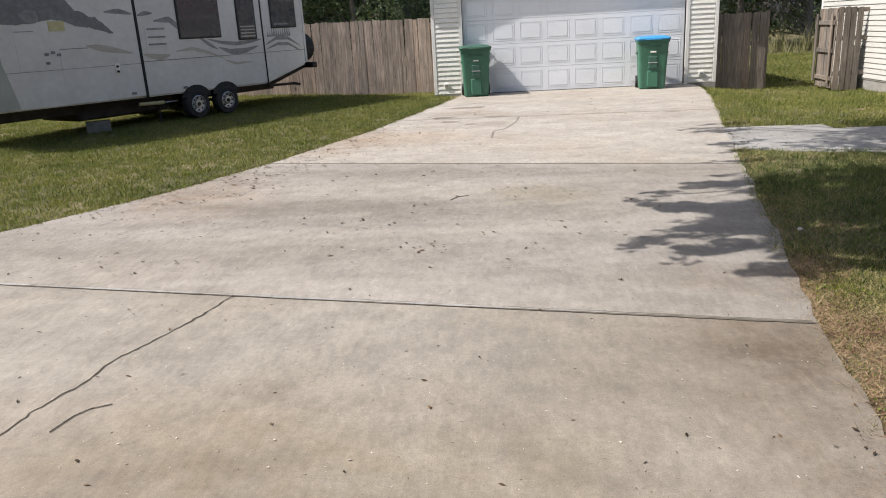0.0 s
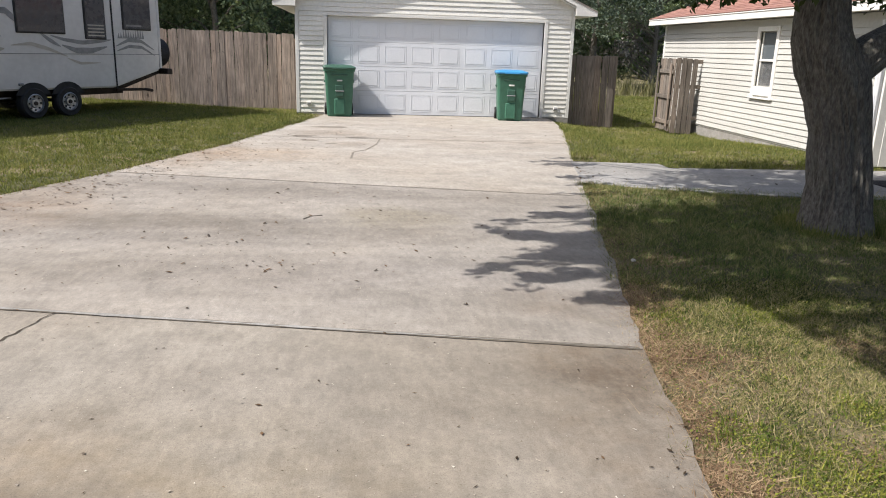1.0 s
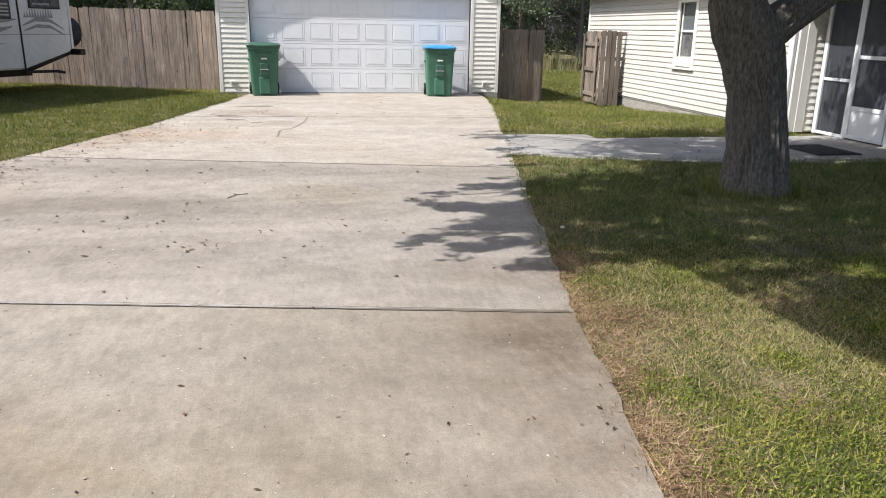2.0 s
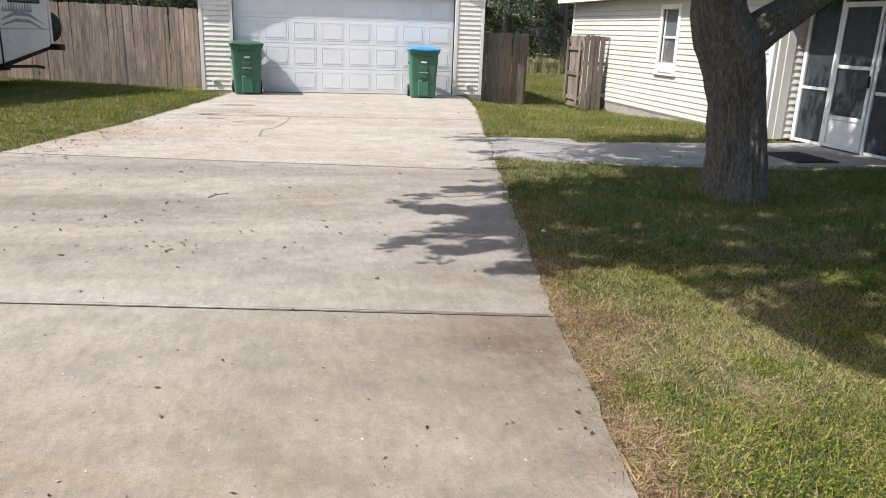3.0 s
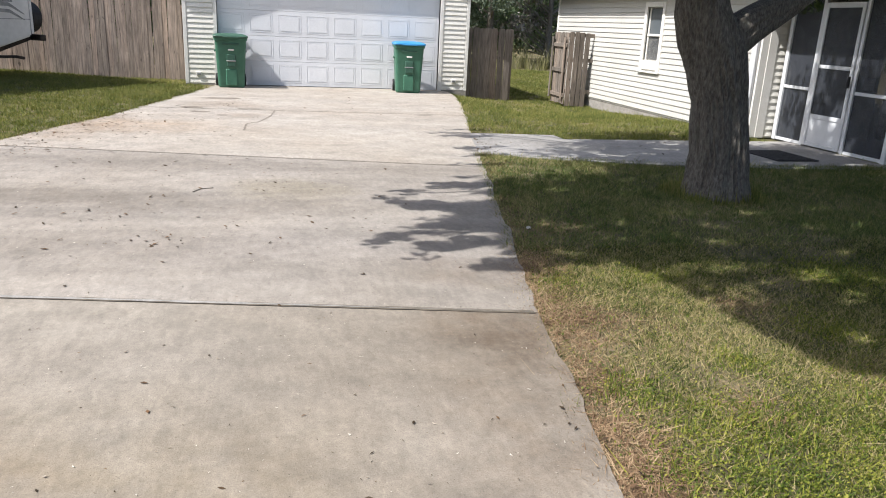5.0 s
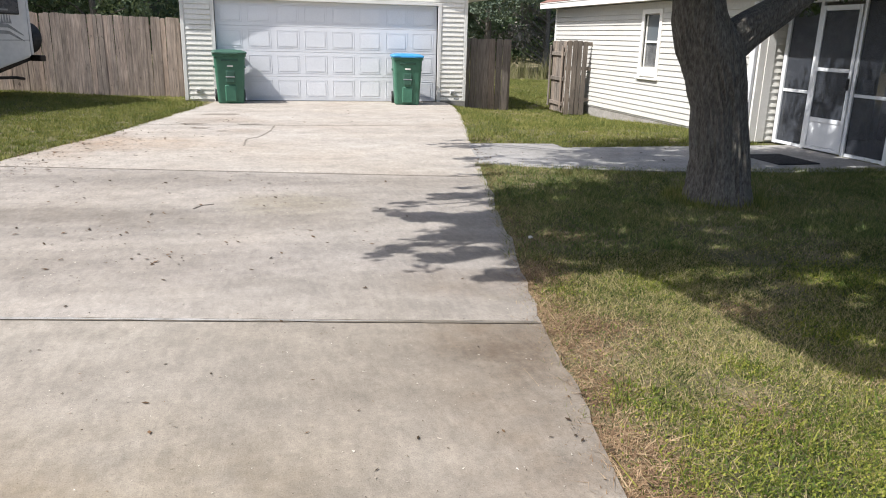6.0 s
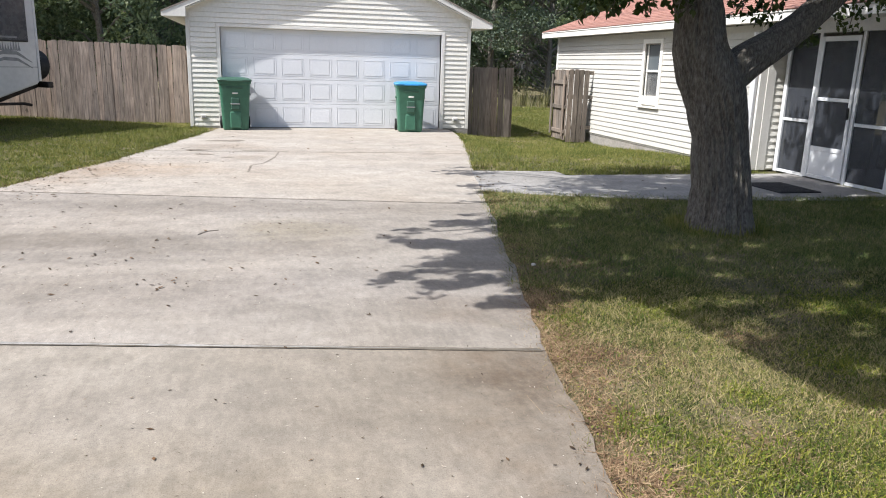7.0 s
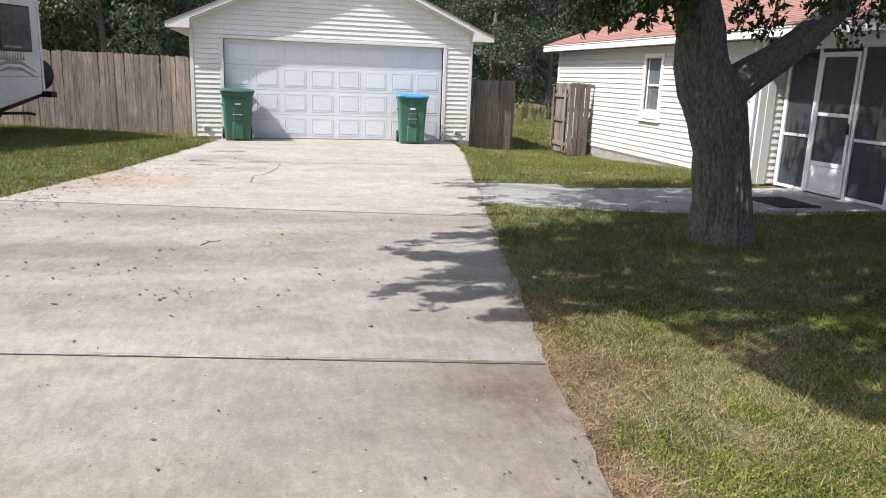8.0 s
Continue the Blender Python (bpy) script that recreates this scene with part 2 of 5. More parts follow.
LEAF = leafy("oak_leaves", [(0.25, (0.035, 0.055, 0.018)), (0.5, (0.065, 0.095, 0.03)), (0.8, (0.11, 0.13, 0.045))], 1.5, 0.3, 0.5)
# far foliage: haze is mixed into the leaf colours as a paler tone
LEAF_WOOD_HAZY = leafy("hazy_wood_leaves", [(0.25, (0.085, 0.125, 0.075)), (0.5, (0.155, 0.205, 0.115)), (0.75, (0.23, 0.275, 0.165))], 0.9, 0.32, 0.5)
LEAF_FIR_HAZY = leafy("hazy_needle_leaves", [(0.25, (0.075, 0.105, 0.075)), (0.5, (0.14, 0.18, 0.125)), (0.8, (0.20, 0.235, 0.175))], 1.2, 0.3, 0.5)
GRIT = leafy("grit", [(0.30, (0.10, 0.08, 0.06)), (0.42, (0.22, 0.18, 0.14)), (0.56, (0.38, 0.34, 0.29)), (0.7, (0.52, 0.48, 0.42))], 30.0, 0.05, 0.9)
LEAF_GREY = leafy("dry_twigs", [(0.25, (0.15, 0.135, 0.12)), (0.5, (0.24, 0.22, 0.2)), (0.8, (0.33, 0.31, 0.28))], 1.2, 0.1, 0.8)
WEED = leafy("weed_leaves", [(0.3, (0.07, 0.11, 0.018)), (0.5, (0.16, 0.195, 0.028)), (0.7, (0.31, 0.305, 0.06))], 3.0, 0.35, 0.6)
DRY = leafy("straw_blades", [(0.28, (0.13, 0.08, 0.048)), (0.5, (0.26, 0.17, 0.10)), (0.7, (0.42, 0.31, 0.19))], 2.0, 0.1, 0.9)
DEAD = leafy("dead_leaves", [(0.25, (0.035, 0.025, 0.016)), (0.5, (0.075, 0.05, 0.03)), (0.75, (0.17, 0.10, 0.055))], 8.0, 0.1, 0.8)
BARK = bark_material("bark")
FENCE_WOOD = wood_material("fence_wood", (0.18, 0.15, 0.13), (0.50, 0.42, 0.355))
GATE_WOOD = wood_material("gate_wood", (0.095, 0.082, 0.07), (0.30, 0.262, 0.22))
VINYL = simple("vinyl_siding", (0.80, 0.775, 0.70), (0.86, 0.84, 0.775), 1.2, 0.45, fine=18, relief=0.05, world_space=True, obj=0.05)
# white house siding, its colour darkened to hold down the direct sun
VINYL_DIM = simple("vinyl_siding_dimmed", (0.51, 0.498, 0.458), (0.57, 0.56, 0.52), 1.2, 0.45, fine=18, relief=0.05, world_space=True, obj=0.05)
WHITE = simple("white_trim", (0.74, 0.72, 0.67), (0.83, 0.815, 0.77), 2.5, 0.4, relief=0.05, world_space=True)
DOOR_WHITE = simple("white_door_steel", (0.78, 0.80, 0.83), (0.84, 0.86, 0.89), 1.4, 0.4, relief=0.06, world_space=True, obj=0.03)
ALU = simple("white_aluminium", (0.66, 0.68, 0.70), (0.78, 0.79, 0.80), 5, 0.35, relief=0.04, world_space=True)
SHINGLE = simple("red_shingle", (0.27, 0.13, 0.10), (0.40, 0.21, 0.16), 5, 0.9, fine=90, relief=0.5, world_space=True, obj=0.25)
SHINGLE_G = simple("brown_shingle", (0.26, 0.22, 0.19), (0.36, 0.31, 0.27), 5, 0.9, fine=90, relief=0.5, world_space=True)
BIN_GREEN = simple("green_plastic", (0.038, 0.125, 0.078), (0.055, 0.17, 0.11), 5, 0.5, fine=120, relief=0.12)
BIN_DARK = simple("dark_green_plastic", (0.03, 0.085, 0.058), (0.045, 0.12, 0.082), 5, 0.55, fine=120, relief=0.12)
BIN_BLUE = simple("blue_plastic", (0.03, 0.21, 0.44), (0.05, 0.30, 0.58), 5, 0.45, fine=120, relief=0.12)
BLACK = simple("black_rubber", (0.012, 0.012, 0.013), (0.03, 0.03, 0.031), 9, 0.8, relief=0.3)
STEEL = simple("dull_steel", (0.36, 0.36, 0.37), (0.52, 0.52, 0.53), 12, 0.4, 0.8, relief=0.15)
FRAME_DARK = simple("rusty_frame", (0.02, 0.018, 0.017), (0.06, 0.045, 0.038), 8, 0.75, 0.3, relief=0.3)
RV_SKIN = simple("trailer_fibreglass", (0.56, 0.55, 0.54), (0.66, 0.65, 0.64), 1.1, 0.3, fine=8, relief=0.03)
RV_FRONT = simple("trailer_front_cap", (0.30, 0.32, 0.30), (0.40, 0.42, 0.39), 1.5, 0.3, relief=0.03)
RV_GREY = simple("grey_decal", (0.16, 0.165, 0.17), (0.28, 0.28, 0.285), 7, 0.4)
RV_DARK = simple("slate_decal", (0.12, 0.125, 0.135), (0.20, 0.205, 0.215), 9, 0.4)
RV_TAN = simple("tan_decal", (0.38, 0.35, 0.30), (0.46, 0.43, 0.38), 6, 0.4)
YELLOW = simple("faded_label", (0.50, 0.44, 0.22), (0.58, 0.52, 0.30), 10, 0.6)
GLASS = glassy("dark_window_glass", (0.03, 0.034, 0.045), 0.16)
PANE = glassy("house_window_glass", (0.10, 0.115, 0.125), 0.08)
PANE_CLEAR = clear_glass("clear_window_glass")
SCREEN = screen_material("insect_screen")
MAT_BLACK = simple("door_mat", (0.018, 0.018, 0.02), (0.045, 0.045, 0.048), 14, 0.95, fine=200, relief=0.6)
CURTAIN = simple("pale_curtain", (0.55, 0.53, 0.49), (0.70, 0.68, 0.64), 8, 0.9)
STONE = simple("pale_stone", (0.55, 0.52, 0.48), (0.7, 0.67, 0.62), 30, 0.8)
CRACK = simple("crack_dirt", (0.035, 0.028, 0.02), (0.085, 0.068, 0.048), 25, 1.0, world_space=True, relief=0.5)
JOINT = simple("joint_dirt", (0.09, 0.075, 0.056), (0.19, 0.165, 0.13), 9, 1.0, world_space=True, relief=0.5)
OIL = simple("oil_stain", (0.15, 0.125, 0.10), (0.25, 0.215, 0.175), 6, 0.8, world_space=True)
BACK = leafy("far_trees", [(0.3, (0.03, 0.045, 0.02)), (0.5, (0.06, 0.08, 0.038)), (0.75, (0.10, 0.12, 0.06))], 0.5, 0.05, 0.8)


# ---- mesh helpers ----
def mesh_of(bm, mat, smooth=False):
    me = bpy.data.meshes.new("mesh")
    bm.normal_update()
    bm.to_mesh(me)
    bm.free()
    for m in (mat if isinstance(mat, (list, tuple)) else [mat]):
        me.materials.append(m)
    if smooth:
        me.polygons.foreach_set("use_smooth", [True] * len(me.polygons))
    return me


def part(name, bm, mat, parent=None, label="", smooth=False):
    me = bm if isinstance(bm, bpy.types.Mesh) else mesh_of(bm, mat, smooth)
    me.name = name
    ob = new(name, me)
    if parent is not None:
        ob.parent = parent
    return tagged(ob, label) if label else ob


def at(ob, m):
    ob.matrix_basis = m
    return ob


def thing(name, label, category, group="", kind="", m=None):
    ob = new(name)
    if m is not None:
        ob.matrix_basis = m
    return tagged(ob, label, category, group, kind)


def box(x0, x1, y0, y1, z0, z1, bevel=0.0, bm=None, seg=1):
    own = bmesh.new()
    bmesh.ops.create_cube(own, size=1.0, matrix=Matrix.LocRotScale(((x0 + x1) / 2, (y0 + y1) / 2, (z0 + z1) / 2), None, (abs(x1 - x0), abs(y1 - y0), abs(z1 - z0))))
    if bevel:
        bmesh.ops.bevel(own, geom=own.edges[:], offset=bevel, segments=seg, profile=0.5, affect="EDGES")
    if bm is None:
        return own
    me = bpy.data.meshes.new("tmp")
    own.to_mesh(me)
    own.free()
    bm.from_mesh(me)
    bpy.data.meshes.remove(me)
    return bm


def prism(points, y0, y1, axis="y", bevel=0.0):
    """A flat outline pushed along an axis. points: pairs in the two other axes, in their order."""
    bm = bmesh.new()
    def v(p, d):
        return {"y": (p[0], d, p[1]), "z": (p[0], p[1], d), "x": (d, p[0], p[1])}[axis]
    a = [bm.verts.new(v(p, y0)) for p in points]
    b = [bm.verts.new(v(p, y1)) for p in points]
    n = len(points)
    bm.faces.new(a)
    bm.faces.new(b[::-1])
    for i in range(n):
        bm.faces.new((a[i], b[i], b[(i + 1) % n], a[(i + 1) % n]))
    bmesh.ops.recalc_face_normals(bm, faces=bm.faces)
    if bevel:
        bmesh.ops.bevel(bm, geom=bm.edges[:], offset=bevel, segments=1, affect="EDGES")
    return bm


def tube(points, radii, seg=10, bm=None, cap=True):
    bm = bm or bmesh.new()
    pts = [Vector(p) for p in points]
    rings = []
    for i, p in enumerate(pts):
        d = (pts[min(i + 1, len(pts) - 1)] - pts[max(i - 1, 0)]).normalized()
        side = d.cross(Vector((0.31, 0.87, 0.13))).normalized()
        up = d.cross(side)
        r = radii[i] if isinstance(radii, (list, tuple)) else radii
        rings.append([bm.verts.new(p + r * (math.cos(2 * math.pi * k / seg) * side + math.sin(2 * math.pi * k / seg) * up)) for k in range(seg)])
    for a, b in zip(rings, rings[1:]):
        for k in range(seg):
            bm.faces.new((a[k], a[(k + 1) % seg], b[(k + 1) % seg], b[k]))
    if cap:
        bm.faces.new(rings[0][::-1])
        bm.faces.new(rings[-1])
    return bm


def fast_mesh(verts, faces_n, mat):
    """A mesh of many separate small faces with faces_n corners each."""
    me = bpy.data.meshes.new("mesh")
    n = len(verts)
    me.vertices.add(n)
    me.vertices.foreach_set("co", np.asarray(verts, dtype=np.float32).ravel())
    me.loops.add(n)
    me.loops.foreach_set("vertex_index", np.arange(n, dtype=np.int32))
    me.polygons.add(n // faces_n)
    me.polygons.foreach_set("loop_start", np.arange(0, n, faces_n, dtype=np.int32))
    me.polygons.foreach_set("loop_total", np.full(n // faces_n, faces_n, dtype=np.int32))
    me.materials.append(mat)
    me.update(calc_edges=True)
    return me


def leaf_mesh(centres, size, mat, rng, droop=0.3, slim=0.5):
    """Small pointed leaves of four corners round the given places."""
    n = len(centres)
    d = rng.normal(size=(n, 3))
    d[:, 2] -= droop
    d /= np.linalg.norm(d, axis=1)[:, None]
    s = np.cross(d, rng.normal(size=(n, 3)))
    s /= np.linalg.norm(s, axis=1)[:, None] + 1e-9
    L = (size * rng.uniform(0.6, 1.3, n))[:, None]
    up = np.cross(d, s) * L * 0.12
    c = np.asarray(centres)
    q = np.stack([c - d * L * 0.5, c + s * L * slim * 0.5 + up, c + d * L * 0.5, c - s * L * slim * 0.5 + up], axis=1)
    return fast_mesh(q.reshape(-1, 3), 4, mat)


def clump_points(clumps, n, rng):
    """Places in and near the skin of a set of uneven ellipsoids (x, y, z, rx, ry, rz)."""
    cl = np.array(clumps)
    w = cl[:, 3] * cl[:, 4] * cl[:, 5]
    k = rng.choice(len(cl), n, p=w ** 0.8 / (w ** 0.8).sum())
    v = rng.normal(size=(n, 3))
    v /= np.linalg.norm(v, axis=1)[:, None]
    r = rng.uniform(0.35, 1.0, n) ** 0.5 * rng.uniform(0.8, 1.15, n)
    return cl[k, :3] + v * cl[k, 3:] * r[:, None]


# ---- ground ----
def smooth(a, b, x):
    t = np.clip((x - a) / (b - a), 0, 1)
    return t * t * (3 - 2 * t)


def ground_z(x, y):
    """The lawn dips beside the garage and rises towards the trailer and the fence."""
    z = -0.016 + 0 * x
    z = z - 0.20 * smooth(4.6, 6.2, x) * smooth(-5.6, -1.5, y)
    z = z + 0.16 * smooth(-1.0, -6.5, x) * smooth(-8.0, 0.5, y)
    return z + 0.012 * np.sin(1.3 * x + 0.4) * np.cos(0.9 * y) * smooth(0, 1.5, np.abs(x - 1) - 3)


RIGHT = [(-24, 0.1), (-16.5, 1.75), (-14.9, 2.10), (-13.6, 2.33), (-12.4, 2.60), (-9.4, 3.26), (-6.72, 3.84), (-5.2, 4.2), (-3.56, 4.56), (-2.4, 4.80), (-1.4, 4.97), (-0.7, 5.06), (0.3, 5.1)]
LEFT = [(-24, -14.5), (-19, -9.9), (-16, -7.2), (-13, -4.95), (-11.2, -3.62), (-9.7, -2.72), (-8.03, -2.05), (-5.55, -1.27), (-2.98, -0.69), (-0.52, -0.14), (0.3, -0.02)]


def edge_x(table, y):
    t = np.array(table)
    return np.interp(y, t[:, 0], t[:, 1])


def on_paving(x, y, grow=0.0):
    drive = (y > -24) & (y < 0.2) & (x > edge_x(LEFT, y) - grow) & (x < edge_x(RIGHT, y) + grow)
    path = (x > 3.3) & (x < 8.7) & (y < np.where(x < 5.05, -6.78 - 0.1 * (x - 3.8), -7.3) + grow) & (y > np.interp(x, [3.3, 4.4, 6.5, 8.7], [-8.5, -8.9, -9.3, -9.42]) - grow)
    return drive | path


def build_ground():
    near = np.linspace(-26, 22, 97)
    far = np.array([-3000, -800, -250, -90, -45])
    xs = np.concatenate([far, near, -far[::-1]])
    ys = np.concatenate([far, np.linspace(-30, 24, 109), -far[::-1]])
    bm = bmesh.new()
    g = [[bm.verts.new((x, y, float(ground_z(np.float64(x), np.float64(y))))) for x in xs] for y in ys]
    for j in range(len(ys) - 1):
        for i in range(len(xs) - 1):
            bm.faces.new((g[j][i], g[j][i + 1], g[j + 1][i + 1], g[j + 1][i]))
    tagged(part("ground", bm, SOIL, smooth=True), "sandy lawn soil with dry patches", "ground", kind="structure")


build_ground()


def joint_y(k, x):
    """The control joints run square to the drive, the last ones square to the garage."""
    a, s = ((-17.9, -0.2), (-13.15, -0.195), (-8.67, -0.223), (-4.46, -0.06), (0.16, 0.0))[k]
    return a + s * x


def slab(k, mat):
    """One slab of the drive between two joints, with worn edges and a slightly uneven top."""
    bm = bmesh.new()
    gap = 0.009
    nu, nv = 30, 44
    rows = []
    for j in range(nv + 1):
        row = []
        for i in range(nu + 1):
            u, v = i / nu, j / nv
            x = 1.0
            for _ in range(6):
                lo = joint_y(k, x) + gap if k >= 0 else -24.0
                hi = joint_y(k + 1, x) - gap
                y = lo + (hi - lo) * v
                l, r = float(edge_x(LEFT, y)), float(edge_x(RIGHT, y))
                x = l + (r - l) * u
            if i in (0, nu):
                x += 0.035 * noise.noise((y * 1.7, 3, i)) + 0.025 * noise.noise((y * 5.0, 3, i))
            z = 0.0015 * noise.noise((x * 0.6, y * 0.6, 3)) - (0.004 if (j in (0, nv) and k >= 0) or i in (0, nu) else 0)
            row.append(bm.verts.new((x, y, z)))
        rows.append(row)
    for j in range(nv):
        for i in range(nu):
            bm.faces.new((rows[j][i], rows[j][i + 1], rows[j + 1][i + 1], rows[j + 1][i]))
    rim = [e for e in bm.edges if e.is_boundary]
    ext = bmesh.ops.extrude_edge_only(bm, edges=rim)
    for v in [g for g in ext["geom"] if isinstance(g, bmesh.types.BMVert)]:
        v.co.z -= 0.11
    bmesh.ops.recalc_face_normals(bm, faces=bm.faces)
    return bm, mat


def joint_fill(k):
    bm = bmesh.new()
    y = joint_y(k, 0.0)
    l, r = float(edge_x(LEFT, y)) - 0.1, float(edge_x(RIGHT, joint_y(k, 3.0)))
    n = 90
    w, z = (0.006, 0.019, 0.009, 0.009)[k], (-0.001, 0.0015, 0.002, 0.002)[k]
    a = [bm.verts.new((l + (r - l) * i / n, joint_y(k, l + (r - l) * i / n) - w * (1 + 0.5 * noise.noise((i * 0.7, k, 1))), z)) for i in range(n + 1)]
    b = [bm.verts.new((l + (r - l) * i / n, joint_y(k, l + (r - l) * i / n) + w * (1 + 0.5 * noise.noise((i * 0.7, k, 2))), z)) for i in range(n + 1)]
    for i in range(n):
        bm.faces.new((a[i], a[i + 1], b[i + 1], b[i]))
    return bm


def joint_sand(k, half):
    """Pale sand packed along the middle of a joint, thinning out to the lawn side."""
    bm = bmesh.new()
    l, r, n = -6.0, 2.3, 240
    rows = []
    for i in range(n + 1):
        x = l + (r - l) * i / n
        w = max(0.0006, half * (1.0 + 0.9 * noise.noise((i * 0.35, k, 5)) + 0.5 * noise.noise((i * 0.06, k, 7))) * (1.0 if x < 0.6 else max(0.1, 1.0 - (x - 0.6) / 1.2)))
        y = joint_y(k, x) + 0.0015 * noise.noise((i * 0.2, k, 6))
        rows.append((bm.verts.new((x, y - w, 0.0032)), bm.verts.new((x, y + w, 0.0032))))
    for a, b in zip(rows, rows[1:]):
        bm.faces.new((a[0], b[0], b[1], a[1]))
    return bm


drive = thing("driveway", "pale cracked concrete driveway with dark joints", "driveway", kind="structure")
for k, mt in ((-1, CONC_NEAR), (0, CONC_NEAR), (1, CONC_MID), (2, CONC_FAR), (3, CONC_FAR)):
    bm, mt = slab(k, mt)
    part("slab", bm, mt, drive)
for k in (0, 1, 2, 3):
    part("joint", joint_fill(k), JOINT if k < 2 else OIL, drive, "dirt-filled control joint")
part("sand", joint_sand(1, 0.013), CONC_WALK, drive, "pale sand packed in the joint")


def crack(points, width, seed):
    rng = np.random.default_rng(seed)
    P = np.array(points)
    t = np.concatenate([[0], np.cumsum(np.linalg.norm(np.diff(P, axis=0), axis=1))])
    n = max(12, int(t[-1] / 0.03))
    u = np.linspace(0, t[-1], n)
    soft = np.ones(7) / 7
    x, y = (np.convolve(np.pad(np.interp(u, t, P[:, k]), 3, "edge"), soft, "valid") + rng.normal(0, 0.005, n) for k in (0, 1))
    w = width * rng.uniform(0.35, 1.2, n)
    bm = bmesh.new()
    vs = []
    for i in range(n):
        d = Vector((x[min(i + 1, n - 1)] - x[max(i - 1, 0)], y[min(i + 1, n - 1)] - y[max(i - 1, 0)], 0)).normalized()
        s = Vector((-d.y, d.x, 0)) * float(w[i]) / 2
        c = Vector((x[i], y[i], 0.0026))
        vs.append((bm.verts.new(c + s), bm.verts.new(c - s)))
    for a, b in zip(vs, vs[1:]):
        bm.faces.new((a[0], a[1], b[1], b[0]))
    return bm


part("crack", crack([(-1.62, -15.3), (-1.31, -14.62), (-1.32, -14.43), (-1.27, -14.28), (-1.195, -14.1), (-1.225, -13.93), (-1.15, -13.78), (-1.06, -13.56), (-0.99, -13.36), (-0.93, -13.12), (-0.895, -12.97)], 0.014, 1), CRACK, drive, "winding dark crack in the concrete")
part("crack", crack([(0.65, -6.9), (0.67, -6.2), (0.85, -6.0), (1.03, -5.25), (1.1, -4.5)], 0.03, 2), OIL, drive, "branching dark crack in the concrete")


def stain(cx, cy, rx, ry, seed):
    bm = bmesh.new()
    vs = []
    for k in range(28):
        a = 2 * math.pi * k / 28
        r = 1 + 0.45 * noise.noise((math.cos(a) * 1.6, math.sin(a) * 1.6, seed))
        vs.append(bm.verts.new((cx + rx * r * math.cos(a), cy + ry * r * math.sin(a), 0.0024)))
    bm.faces.new(vs)
    return bm


for cx, cy, rx, ry, sd in ((0.2, -2.85, 0.36, 0.13, 1), (-0.2, -4.3, 0.2, 0.1, 2), (-0.05, -4.9, 0.16, 0.08, 3), (0.68, -4.4, 0.2, 0.05, 4), (0.3, -5.3, 0.1, 0.05, 5), (3.55, -4.85, 0.12, 0.05, 7)):
    part("oil_spot", stain(cx, cy, rx, ry, sd), OIL, drive, "dark oil spot")


def walkway():
    outline = [(3.78, -6.80), (4.4, -6.86), (5.05, -6.92), (5.06, -7.3), (6.5, -7.3), (8.75, -7.28), (8.75, -9.55), (7.6, -9.5), (6.5, -9.38), (5.4, -9.2), (4.4, -8.95), (3.46, -8.5)]
    return prism(outline, -0.11, 0.0, "z", 0.008)


tagged(part("pavement", walkway(), CONC_WALK), "grey concrete path from the drive to the porch", "path", kind="structure")


# ---- garage ----
def siding_profile(length, depth=0.020, h=0.104):
    """One lapped vinyl board along x, its lower edge proud."""
    pts = [(0.0, 0.0), (-depth, 0.004), (-depth * 0.97, 0.012), (-0.003, h), (0.0, h)]
    bm = bmesh.new()
    a = [bm.verts.new((0, p[0], p[1])) for p in pts]
    b = [bm.verts.new((length, p[0], p[1])) for p in pts]
    for i in range(len(pts) - 1):
        bm.faces.new((a[i], a[i + 1], b[i + 1], b[i]))
    bm.faces.new(a[::-1])
    bm.faces.new(b)
    bmesh.ops.recalc_face_normals(bm, faces=bm.faces)
    return bm


BOARDS = {}


def board(length, mat, parent, m):
    key = (round(length, 3), mat.name)
    if key not in BOARDS:
        BOARDS[key] = mesh_of(siding_profile(length), mat)
    return at(part("siding_board", BOARDS[key], mat, parent), m)


G_L, G_R, G_TOP, RIDGE, G_MID = -0.68, 5.56, 2.47, 3.84, 2.44
PITCH = (RIDGE - G_TOP) / (G_MID - G_L)


